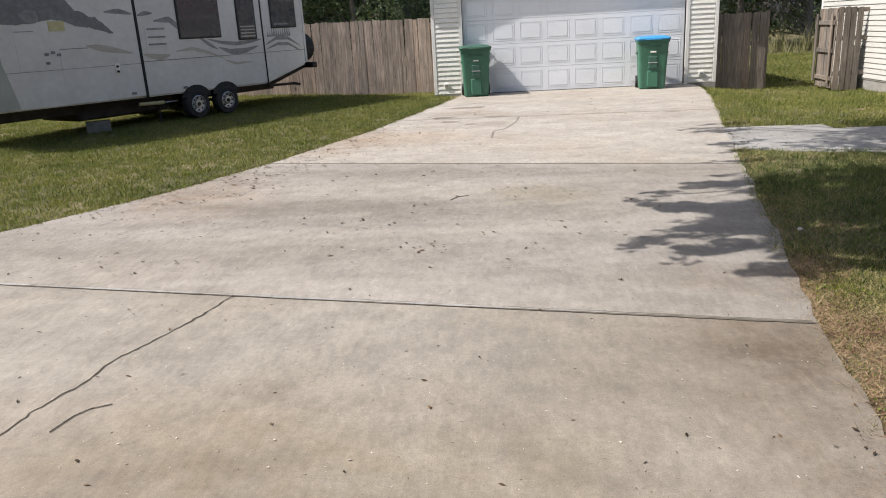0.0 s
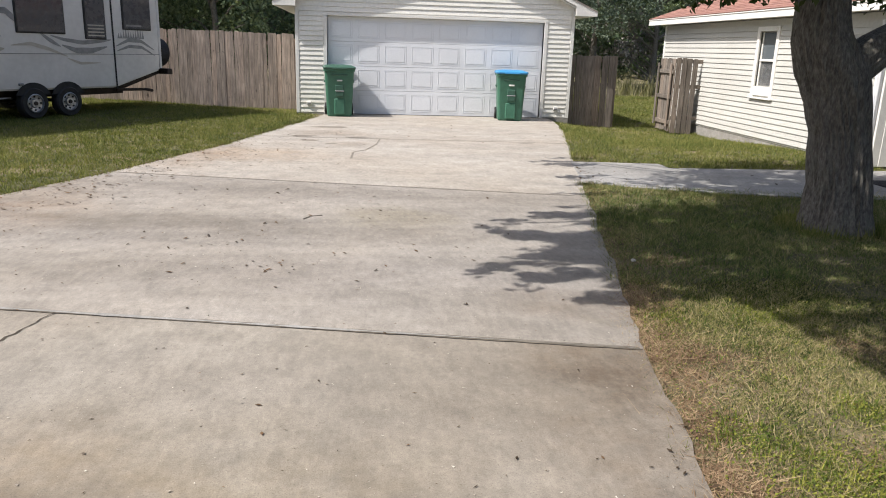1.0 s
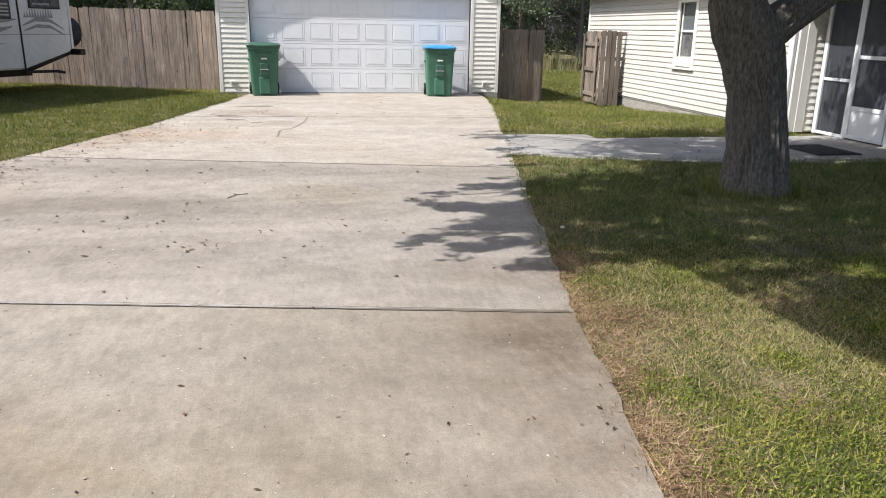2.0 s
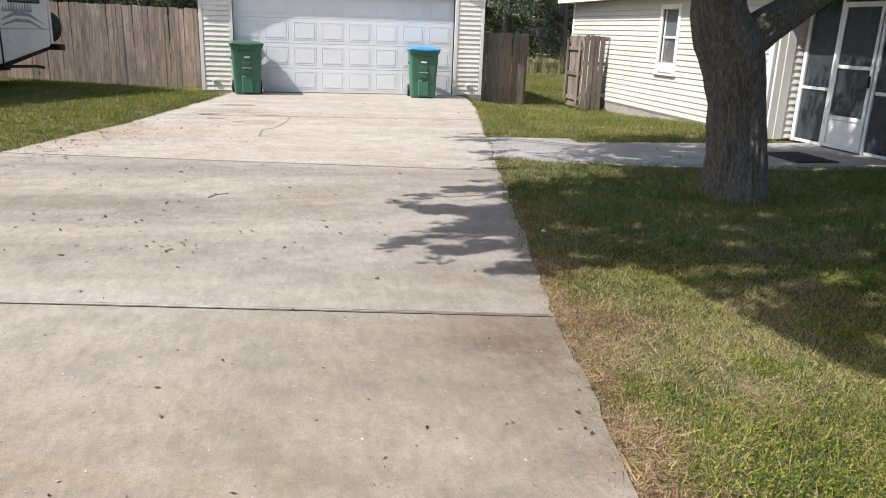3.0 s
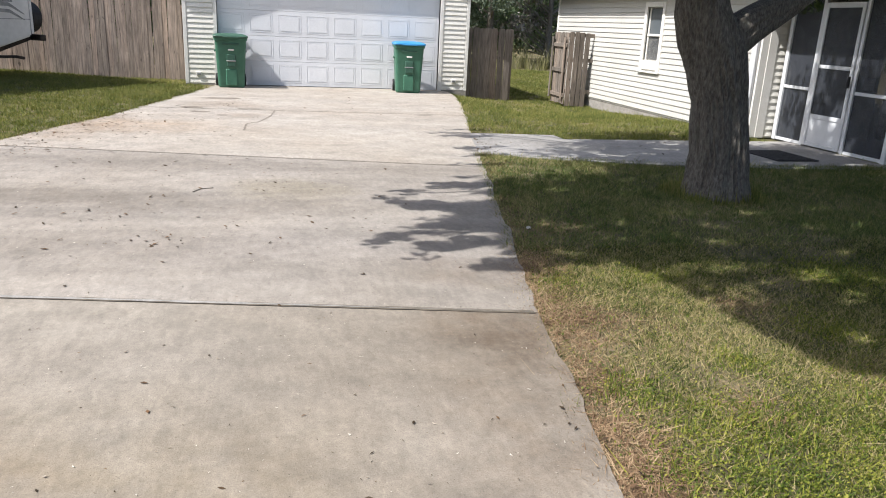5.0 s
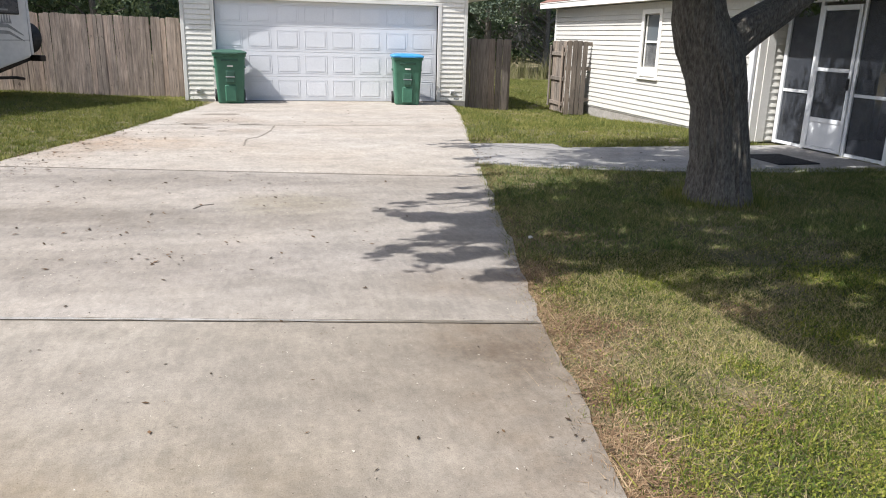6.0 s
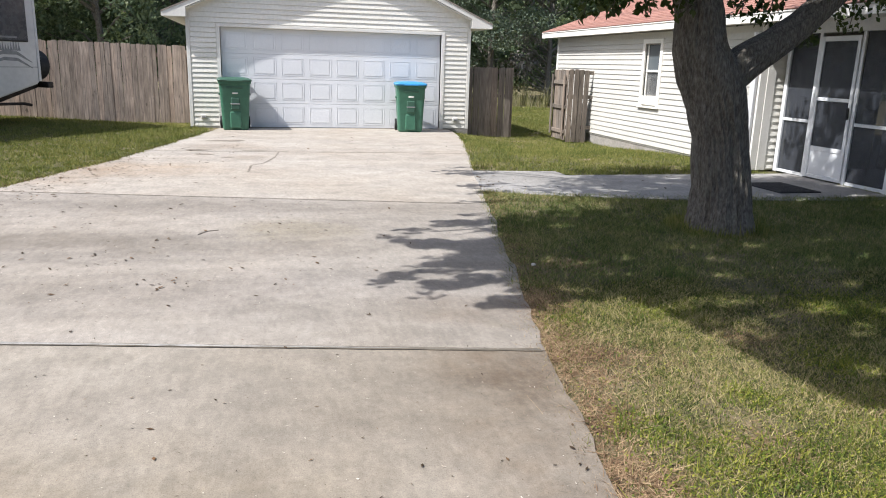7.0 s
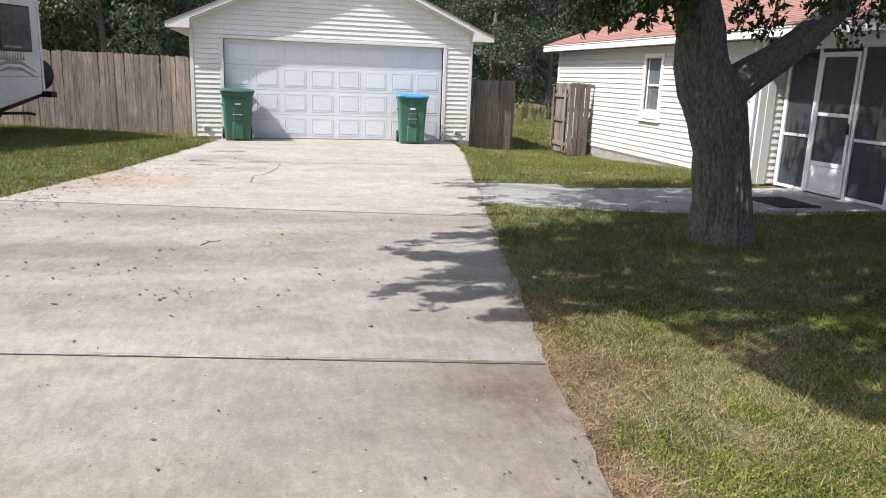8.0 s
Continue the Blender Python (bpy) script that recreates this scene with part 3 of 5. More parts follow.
def build_garage():
    g = thing("garage", "cream vinyl-sided garage with a white double door", "garage")
    # front wall with the door's opening, and the other walls
    front = prism([(G_L, 0.02), (0.0, 0.02), (0.0, 2.13), (4.88, 2.13), (4.88, 0.02), (G_R, 0.02), (G_R, G_TOP), (G_MID, RIDGE), (G_L, G_TOP)], 0.0, 0.14)
    wall = part("front_wall", front, VINYL, g)
    part("side_wall", box(G_L, G_L + 0.14, 0.143, 7.2, -0.05, G_TOP), VINYL, g)
    part("side_wall", box(G_R - 0.14, G_R, 0.143, 7.2, -0.05, G_TOP), VINYL, g)
    part("back_wall", box(G_L, G_R, 7.203, 7.34, -0.05, G_TOP), VINYL, g)
    part("foundation", box(G_L - 0.01, -0.06, -0.02, 0.15, -0.3, 0.02), CONC_BLOCK, g, "grey block footing")
    part("foundation", box(4.95, G_R + 0.01, -0.02, 0.15, -0.35, 0.02), CONC_BLOCK, g, "grey block footing")
    part("foundation", box(G_R - 0.13, G_R + 0.012, 0.152, 7.3, -0.35, -0.052), CONC_BLOCK, g)
    part("floor_slab", box(G_L + 0.15, G_R - 0.15, 0.2, 7.19, -0.1, 0.0), CONC_FAR, g)
    h = 0.104
    # boards of the two piers and the gable
    z = 0.03
    while z < RIDGE - 0.12:
        half = (RIDGE - max(z + h, G_TOP)) / PITCH
        lo, hi = G_MID - half, G_MID + half
        lo, hi = max(lo, G_L + 0.075), min(hi, G_R - 0.075)
        if z + h < 2.19:
            board(-0.085 - lo, VINYL, wall, Matrix.Translation((lo, -0.001, z)))
            board(hi - 4.965, VINYL, wall, Matrix.Translation((4.965, -0.001, z)))
        elif z > 2.17:
            board(hi - lo, VINYL, wall, Matrix.Translation((lo, -0.001, z)))
        else:
            board(-0.085 - lo, VINYL, wall, Matrix.Translation((lo, -0.001, z)))
            board(hi - 4.965, VINYL, wall, Matrix.Translation((4.965, -0.001, z)))
        z += h
    # corner posts, door trim
    for x in (G_L - 0.012, G_R - 0.075 + 0.012):
        part("corner_post", box(x, x + 0.075, -0.024, 0.08, 0.02, G_TOP - 0.18, 0.004), WHITE, g)
    part("door_trim", box(-0.08, 0.0, -0.028, 0.16, 0.0, 2.13, 0.004), WHITE, g)
    part("door_trim", box(4.88, 4.96, -0.028, 0.16, 0.0, 2.13, 0.004), WHITE, g)
    part("door_trim", box(-0.08, 4.96, -0.03, 0.16, 2.133, 2.20, 0.004), WHITE, g)
    # sectional door, four rows of eight raised panels
    door = part("garage_door", box(0.005, 4.875, 0.095, 0.165, 0.006, 2.128), DOOR_WHITE, g, "white steel sectional door with raised panels")
    sec = mesh_of(box(0, 4.866, -0.012, 0, 0.004, 0.526, 0.003), DOOR_WHITE)
    w, hh = 0.49, 0.385
    # a shallow frame lip lets the panel stand on the section
    lip = bmesh.new()
    for a in ((0, w, 0, 0.014), (0, w, hh - 0.014, hh), (0, 0.014, 0.0145, hh - 0.0145), (w - 0.014, w, 0.0145, hh - 0.0145)):
        box(a[0], a[1], -0.0045, -0.001, a[2], a[3], 0.002, lip)
    box(0.04, w - 0.04, -0.006, -0.001, 0.04, hh - 0.04, 0.004, lip)
    pan = mesh_of(lip, DOOR_WHITE)
    for r in range(4):
        at(part("door_section", sec, DOOR_WHITE, door), Matrix.Translation((0.007, 0.094, 0.004 + r * 0.531)))
        for c in range(8):
            at(part("raised_panel", pan, DOOR_WHITE, door), Matrix.Translation((0.065 + c * 0.605, 0.082, 0.075 + r * 0.531)))
    part("weather_strip", box(0.0, 4.88, 0.069, 0.081, 0.0, 0.009), BLACK, g)
    # roof, rake boards and boxed eaves
    over, fy = 0.465, -0.207
    for sgn in (-1, 1):
        ex = G_MID + sgn * (G_MID - G_L + over)
        ez = G_TOP - over * PITCH
        in_x = G_MID + sgn * (G_MID - G_L - 0.02)
        part("roof", prism([(G_MID, RIDGE + 0.145), (ex, ez + 0.145), (ex, ez + 0.12), (G_MID, RIDGE + 0.12)], fy - 0.012, 7.6), SHINGLE_G, g, "brown shingle roof slope")
        part("rake_board", prism([(G_MID, RIDGE + 0.117), (ex, ez + 0.117), (ex, ez + 0.035), (in_x, ez + 0.035), (in_x, G_TOP + 0.03), (G_MID, RIDGE + 0.03)], fy, fy + 0.025), WHITE, g)
        part("soffit", prism([(G_MID, RIDGE + 0.0), (in_x, G_TOP + 0.004), (in_x, G_TOP + 0.022), (G_MID, RIDGE + 0.02)], fy + 0.027, 0.0), WHITE, g)
        part("eave_box", prism([(ex - sgn * 0.005, ez + 0.035), (ex - sgn * 0.005, ez + 0.112), (in_x, G_TOP + 0.10), (in_x, ez + 0.035)], fy + 0.027, -0.027), WHITE, g)
        part("eave_box", prism([(ex - sgn * 0.005, ez + 0.035), (ex - sgn * 0.005, ez + 0.112), (G_MID + sgn * (G_MID - G_L + 0.016), G_TOP + 0.10), (G_MID + sgn * (G_MID - G_L + 0.016), ez + 0.035)], -0.025, 7.5), WHITE, g)
    for x in (-0.41, 5.25):
        v = part("vent_box", box(x - 0.055, x + 0.055, -0.05, -0.012, 0.19, 0.27, 0.006), WHITE, g)
        part("grille", box(x - 0.035, x + 0.035, -0.056, -0.051, 0.205, 0.24), RV_GREY, v)
    return g


build_garage()


# ---- house ----
H_X, H_S, H_N, H_TOP = 8.35, -6.88, 1.5, 2.22


def build_house():
    h = thing("house", "white vinyl-sided house with a red shingle roof and screened porch", "house")
    y0, y1, wz0, wz1 = -3.78, -3.19, 0.99, 2.0
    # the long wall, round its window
    wall = part("side_wall", prism([(H_S, 0.0), (H_S, H_TOP), (H_N, H_TOP), (H_N, 0.0), (y1, 0.0), (y1, wz0), (y1, wz1), (y0, wz1), (y0, wz0), (y1 - 0.001, wz0), (y1 - 0.001, 0.0)], H_X, H_X + 0.15, "x"), VINYL_DIM, h)
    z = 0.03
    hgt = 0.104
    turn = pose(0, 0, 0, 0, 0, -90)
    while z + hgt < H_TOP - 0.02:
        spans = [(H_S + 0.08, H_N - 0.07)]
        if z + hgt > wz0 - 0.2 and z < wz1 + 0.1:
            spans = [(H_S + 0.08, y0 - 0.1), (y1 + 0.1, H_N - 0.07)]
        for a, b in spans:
            board(b - a, VINYL_DIM, wall, Matrix.Translation((H_X - 0.001, b, z)) @ turn)
        z += hgt
    part("foundation", box(H_X + 0.015, H_X + 0.16, H_S, H_N, -0.35, 0.0), CONC_BLOCK, h, "grey block foundation")
    part("end_wall", box(H_X + 0.153, 16.5, H_N - 0.15, H_N, -0.3, H_TOP), VINYL_DIM, h)
    part("corner_post", box(H_X - 0.025, H_X + 0.07, H_N - 0.07, H_N + 0.015, 0.0, H_TOP, 0.004), WHITE, h)
    # window with frame, two sashes and sill
    w = part("window", box(H_X + 0.07, H_X + 0.10, y0, y1, wz0, wz1), WHITE, h, "narrow white sash window")
    for a in ((y0 - 0.1, y0, wz0 - 0.2, wz1 + 0.09), (y1, y1 + 0.1, wz0 - 0.2, wz1 + 0.09)):
        part("frame", box(H_X - 0.035, H_X + 0.03, a[0], a[1], a[2], a[3], 0.006), WHITE, w)
    part("frame", box(H_X - 0.038, H_X + 0.03, y0, y1, wz1, wz1 + 0.09, 0.006), WHITE, w)
    part("frame", box(H_X - 0.038, H_X + 0.03, y0, y1, wz0 - 0.17, wz0, 0.006), WHITE, w)
    part("sill", box(H_X - 0.07, H_X + 0.03, y0 - 0.12, y1 + 0.12, wz0 - 0.235, wz0 - 0.2, 0.008), WHITE, w)
    mid = (wz0 + wz1) / 2 - 0.02
    part("sash_rail", box(H_X + 0.02, H_X + 0.068, y0, y1, mid - 0.022, mid + 0.022, 0.004), WHITE, w)
    for a, b, c, d in ((y0, y0 + 0.035, wz0, wz1), (y1 - 0.035, y1, wz0, wz1)):
        part("sash_stile", box(H_X + 0.03, H_X + 0.067, a, b, c, d, 0.004), WHITE, w)
    part("pane", box(H_X + 0.046, H_X + 0.050, y0 + 0.036, y1 - 0.036, wz0 + 0.02, mid - 0.023), PANE_CLEAR, w)
    fold = [(y0 + 0.04 + (y1 - y0 - 0.08) * i / 40, H_X + 0.060 + 0.006 * math.sin(i * 1.1)) for i in range(41)]
    part("curtain", prism([(x, y) for y, x in fold] + [(x + 0.003, y) for y, x in fold[::-1]], wz0 + 0.02, mid - 0.025, "z"), CURTAIN, w, "pale gathered curtain")
    part("pane", box(H_X + 0.045, H_X + 0.06, y0 + 0.036, y1 - 0.036, mid + 0.023, wz1 - 0.02), PANE, w)
    # corner by the porch with a downspout, and the short return wall
    part("corner_post", box(H_X - 0.03, H_X + 0.09, H_S - 0.02, H_S + 0.08, 0.0, H_TOP, 0.005), WHITE, h)
    part("return_wall", box(H_X + 0.09, 10.6, H_S, H_S + 0.12, 0.0, H_TOP), VINYL, h)
    z = 0.02
    part("corner_board", box(H_X + 0.092, H_X + 0.24, H_S - 0.03, H_S - 0.002, 0.0, H_TOP, 0.004), WHITE, h)
    while z + hgt < H_TOP:
        board(0.16, VINYL, h, Matrix.Translation((H_X + 0.242, H_S - 0.001, z)))
        z += hgt
    part("downspout", tube([(H_X - 0.09, H_S + 0.1, 2.1), (H_X - 0.075, H_S + 0.06, 1.9), (H_X - 0.075, H_S + 0.06, 0.25), (H_X - 0.10, H_S + 0.06, 0.12), (H_X - 0.28, H_S + 0.06, 0.04)], 0.055, 8), ALU, h, "white metal downspout")
    # porch: screened front between aluminium posts, inner walls, floor
    px = H_X + 0.40
    posts = [-6.97, -7.60, -8.42, -9.17, -10.2, -11.3, -12.4]
    top = 2.08
    for y in posts:
        if y == -7.60 or y == -8.42:
            part("post", box(px - 0.02, px + 0.03, y - 0.03, y + 0.03, 0.0, top, 0.004), ALU, h)
        else:
            part("post", box(px - 0.025, px + 0.035, y - 0.04, y + 0.035, 0.0, top, 0.004), ALU, h)
    part("top_beam", box(px - 0.03, px + 0.05, -12.45, -6.92, top + 0.002, H_TOP + 0.05, 0.004), ALU, h)
    for (a, b), rz in zip(zip(posts[1:], posts), (0.82, None, 0.84, 0.84, 0.84, 0.84)):
        if rz is None:
            continue
        part("bottom_rail", box(px - 0.015, px + 0.025, a + 0.036, b - 0.042, 0.005, 0.05, 0.004), ALU, h)
        part("middle_rail", box(px - 0.015, px + 0.025, a + 0.036, b - 0.042, rz - 0.022, rz + 0.022, 0.004), ALU, h)
        part("screen", box(px + 0.004, px + 0.006, a + 0.03, b - 0.03, 0.052, rz - 0.024), SCREEN, h, "dark insect screen")
        part("screen", box(px + 0.004, px + 0.006, a + 0.03, b - 0.03, rz + 0.024, top), SCREEN, h, "dark insect screen")
    a, b = -8.38, -7.64
    sd = part("screen_door", box(px - 0.03, px + 0.0, a, a + 0.06, 0.02, 2.03, 0.004), ALU, h, "white aluminium screen door with a solid kick plate")
    part("stile", box(px - 0.03, px + 0.0, b - 0.06, b, 0.02, 2.03, 0.004), ALU, sd)
    for z0, z1 in ((0.02, 0.07), (0.42, 0.48), (1.13, 1.18), (1.96, 2.03)):
        part("rail", box(px - 0.03, px + 0.0, a + 0.062, b - 0.062, z0, z1, 0.004), ALU, sd)
    part("kick_plate", box(px - 0.018, px - 0.006, a + 0.06, b - 0.06, 0.072, 0.418), ALU, sd)
    for z0, z1 in ((0.482, 1.128), (1.182, 1.958)):
        part("screen", box(px - 0.016, px - 0.014, a + 0.06, b - 0.06, z0, z1), SCREEN, sd, "dark insect screen")
    part("handle", box(px - 0.07, px - 0.031, a + 0.015, a + 0.04, 0.9, 1.06, 0.008), BLACK, sd, "black pull handle")
    part("porch_floor", box(px + 0.07, 11.0, -12.6, H_S - 0.003, -0.1, 0.005), CONC_WALK, h)
    part("porch_wall", box(10.75, 10.9, -12.6, H_S - 0.003, 0.006, H_TOP), VINYL, h)
    part("porch_wall", box(px + 0.07, 10.74, -12.7, -12.5, 0.006, H_TOP), VINYL, h)
    part("porch_ceiling", box(px + 0.05, 10.74, -12.49, H_S - 0.003, H_TOP - 0.04, H_TOP), WHITE, h)
    part("inner_door", box(10.70, 10.748, -9.0, -8.15, 0.02, 2.03, 0.005), WHITE, h)
    # roof slope with shingle courses, fascia, soffit
    ov, pitch = 0.30, 0.36
    ex = H_X - ov
    part("fascia", box(ex - 0.02, ex, -13.0, H_N + 0.35, H_TOP + 0.0, H_TOP + 0.12, 0.004), WHITE, h)
    part("drip_edge", box(ex - 0.035, ex + 0.03, -13.02, H_N + 0.37, H_TOP + 0.122, H_TOP + 0.14), WHITE, h)
    part("soffit", box(ex + 0.002, H_X + 0.3, -13.0, H_N + 0.35, H_TOP - 0.005 + 0.02, H_TOP + 0.035), WHITE, h)
    roof = part("roof", prism([(ex - 0.03, H_TOP + 0.141), (12.6, H_TOP + 0.141 + (12.6 - ex) * pitch), (17.3, H_TOP + 0.141), (17.3, H_TOP + 0.06), (12.6, H_TOP + 0.04 + (12.6 - ex) * pitch), (ex + 0.1, H_TOP + 0.06)], -13.0, H_N + 0.36), SHINGLE, h, "faded red shingle roof")
    sl = math.atan(pitch)
    course = mesh_of(box(0, 0.15, -13.0, H_N + 0.37, 0.0, 0.012), SHINGLE)
    for i in range(26):
        d = i * 0.145
        m = Matrix.Translation((ex - 0.04 + d * math.cos(sl), 0, H_TOP + 0.146 + d * math.sin(sl))) @ Matrix.Rotation(-sl + 0.05, 4, "Y")
        at(part("shingle_course", course, SHINGLE, roof), m)
    rake = prism([(ex - 0.02, H_TOP + 0.0), (ex - 0.02, H_TOP + 0.13), (12.6, H_TOP + 0.13 + (12.6 - ex) * pitch), (12.6, H_TOP + (12.6 - ex) * pitch)], H_N + 0.36, H_N + 0.39)
    part("rake_board", rake, WHITE, h)
    return h


build_house()

sign = thing("notice_sign", "small dark notice plate hanging behind the screen", "sign")
part("plate", box(8.775, 8.782, -8.74, -8.54, 0.9, 1.06, 0.002), RV_GREY, sign)
for i, z in enumerate((1.01, 0.97, 0.93)):
    part("bar", box(8.771, 8.7745, -8.71, -8.57 - 0.015 * i, z - 0.009, z + 0.009), WHITE, sign)

mat = thing("door_mat", "black ribbed rubber mat on the porch path", "doormat")
part("base", box(7.30, 7.92, -9.0, -8.2, 0.001, 0.016, 0.004), MAT_BLACK, mat)
for i in range(24):
    part("rib", box(7.33 + i * 0.0235, 7.343 + i * 0.0235, -8.97, -8.23, 0.0165, 0.021), MAT_BLACK, mat)


# ---- fences ----
def picket_meshes(h, w, mat, seed):
    out = []
    for i in range(4):
        bm = prism([(0, 0), (w, 0), (w, h - 0.01 * ((i * 7) % 3)), (w * 0.8, h + 0.004), (w * 0.2, h), (0, h - 0.012 * (i % 2))], -0.009, 0.009)
        bmesh.ops.bevel(bm, geom=bm.edges[:], offset=0.002, segments=1, affect="EDGES")
        out.append(mesh_of(bm, mat))
    return out


def picket_run(parent, length, h, w, gap, mat, rng, m, rails=(0.3, 1.0, 1.55), drop=0.0, rail_side=1):
    """Boards side by side along x, nailed to rails behind them."""
    meshes = picket_meshes(h, w, mat, 1)
    n = int(length / (w + gap))
    for i in range(n):
        at(part("picket", meshes[int(rng.integers(4))], mat, parent), m @ Matrix.Translation((i * (w + gap), float(rng.normal(0, 0.003)), float(rng.normal(0, 0.010)) + drop * i / n)) @ pose(0, 0, 0, 0, float(rng.normal(0, 0.5)), float(rng.normal(0, 1.2))))
    for z in rails:
        at(part("rail", box(0, length, 0.012 * rail_side, 0.05 * rail_side, z, z + 0.085, 0.004), mat, parent), m)


rng = np.random.default_rng(7)
fence = thing("fence", "weathered grey-brown wooden privacy fence", "fence")
F0 = Matrix.Translation((-0.70, 1.1, -0.08)) @ pose(0, 0, 0, 0, 0, 180)
picket_run(fence, 12.5, 1.80, 0.105, 0.002, FENCE_WOOD, rng, F0, drop=0.16, rail_side=-1)
for i in range(5):
    at(part("post", box(0, 0.09, -0.145, -0.055, -0.3, 1.7, 0.006), FENCE_WOOD, fence), F0 @ Matrix.Translation((0.1 + 2.4 * i, 0, 0)))

panel = thing("short_fence", "dark weathered board panel beside the garage wall", "fence")
PL = Matrix.Translation((5.585, 0.25, -0.25))
picket_run(panel, 1.12, 1.70, 0.15, 0.009, GATE_WOOD, rng, PL)
part("post", box(6.66, 6.75, 0.265, 0.355, -0.5, 1.45, 0.006), GATE_WOOD, panel)
panel = thing("short_fence", "sunlit weathered board panel beside the house", "fence")
picket_run(panel, 0.62, 1.66, 0.112, 0.014, GATE_WOOD, rng, Matrix.Translation((7.72, -0.85, -0.2)))
gate = thing("gate", "open weathered plank gate with dark cross rails", "gate")
GT = Matrix.Translation((7.70, -0.84, -0.16)) @ pose(0, 0, 0, 0, 0, 88)
picket_run(gate, 0.92, 1.60, 0.14, 0.012, GATE_WOOD, rng, GT, rails=(0.16, 0.72, 1.28), rail_side=1)
for x in (0.02, 0.82):
    at(part("stile", box(x, x + 0.09, 0.052, 0.075, 0.1, 1.5, 0.004), GATE_WOOD, gate), GT)


# ---- wheelie bins ----
def rounded_ring(bm, cx, cy, hx, hy, r, z, n=4):
    vs = []
    for sx, sy, a0 in ((1, 1, 0), (-1, 1, 90), (-1, -1, 180), (1, -1, 270)):
        for k in range(n + 1):
            a = radians(a0 + 90 * k / n)
            vs.append(bm.verts.new((cx + sx * (hx - r) + r * math.cos(a), cy + sy * (hy - r) + r * math.sin(a), z)))
    return vs


def loft(rings, bm, caps=True):
    for a, b in zip(rings, rings[1:]):
        n = len(a)
        for i in range(n):
            bm.faces.new((a[i], a[(i + 1) % n], b[(i + 1) % n], b[i]))
    if caps:
        bm.faces.new(rings[0][::-1])
        bm.faces.new(rings[-1])
    return bm


def wheelie_bin(label, lid_mat, m):
    """A tapered two-wheeled bin; its front faces -y."""
    b = thing("wheelie_bin", label, "trash bin", "wheelie bins by the garage door", m=m)
    bm = bmesh.new()
    spec = [(0.0, 0.235, 0.25, 0.0), (0.03, 0.25, 0.265, 0.0), (0.55, 0.275, 0.305, -0.01), (0.93, 0.295, 0.34, -0.015), (0.935, 0.315, 0.36, -0.015), (0.985, 0.318, 0.362, -0.015)]
    loft([rounded_ring(bm, 0, cy, hx, hy, 0.055, z) for z, hx, hy, cy in spec], bm)
    part("body", bm, BIN_GREEN, b, smooth=False)
    bm = bmesh.new()
    spec = [(0.986, 0.325, 0.375), (1.012, 0.333, 0.383), (1.028, 0.325, 0.375), (1.052, 0.26, 0.30), (1.064, 0.14, 0.18)]
    loft([rounded_ring(bm, 0, -0.02, hx, hy, 0.06, z) for z, hx, hy in spec], bm)
    lid = part("lid", bm, lid_mat, b, "blue plastic lid" if lid_mat is BIN_BLUE else "dark green plastic lid")
    part("lid_grip", box(-0.15, 0.15, -0.425, -0.39, 0.985, 1.008, 0.006), lid_mat, lid)
    part("handle", tube([(-0.27, 0.34, 0.93), (-0.27, 0.41, 0.97), (0.27, 0.41, 0.97), (0.27, 0.34, 0.93)], 0.016, 8), BIN_DARK, b)
    part("front_recess", box(-0.085, 0.085, -0.345, -0.30, 0.42, 0.66, 0.012), BIN_DARK, b)
    part("catch_bar", box(-0.09, 0.09, -0.352, -0.31, 0.525, 0.545, 0.006), STEEL, b, "metal catch bar")
    part("front_rib", box(-0.11, 0.11, -0.315, -0.25, 0.04, 0.38, 0.02), BIN_GREEN, b)
    part("label_plate", box(-0.055, 0.055, -0.354, -0.32, 0.735, 0.765, 0.002), WHITE, b, "small pale printed strip")
    part("shoulder_band", box(-0.16, 0.16, -0.362, -0.32, 0.845, 0.885, 0.01), BIN_DARK, b)
    for s in (-1, 1):
        part("side_grip", box(s * 0.285, s * 0.312, -0.12, 0.12, 0.70, 0.74, 0.008), BIN_DARK, b)
        wheel = part("wheel", tube([(s * 0.235, 0.27, 0.125), (s * 0.295, 0.27, 0.125)], 0.125, 20), BLACK, b)
        part("hub", tube([(s * 0.296, 0.27, 0.125), (s * 0.302, 0.27, 0.125)], 0.07, 14), RV_GREY, wheel)
    part("axle", tube([(-0.25, 0.27, 0.125), (0.25, 0.27, 0.125)], 0.012, 8), STEEL, b)
    return b


wheelie_bin("green plastic wheelie bin with a dark green lid", BIN_DARK, Matrix.Translation((0.27, -0.38, 0.001)) @ pose(0, 0, 0, 0, 0, 4) @ Matrix.Diagonal((1.06, 1, 1.03, 1)))
wheelie_bin("green plastic wheelie bin with a bright blue lid", BIN_BLUE, Matrix.Translation((4.06, -0.55, 0.001)) @ pose(0, 0, 0, 0, 0, -6) @ Matrix.Diagonal((1.06, 1, 1.03, 1)))


# ---- travel trailer ----
RV_M = Matrix.Translation((-4.91, -2.87, 0.07)) @ pose(0, 0, 0, 0, 0, 60) @ Matrix.Diagonal((0.918, 0.874, 0.835, 1))
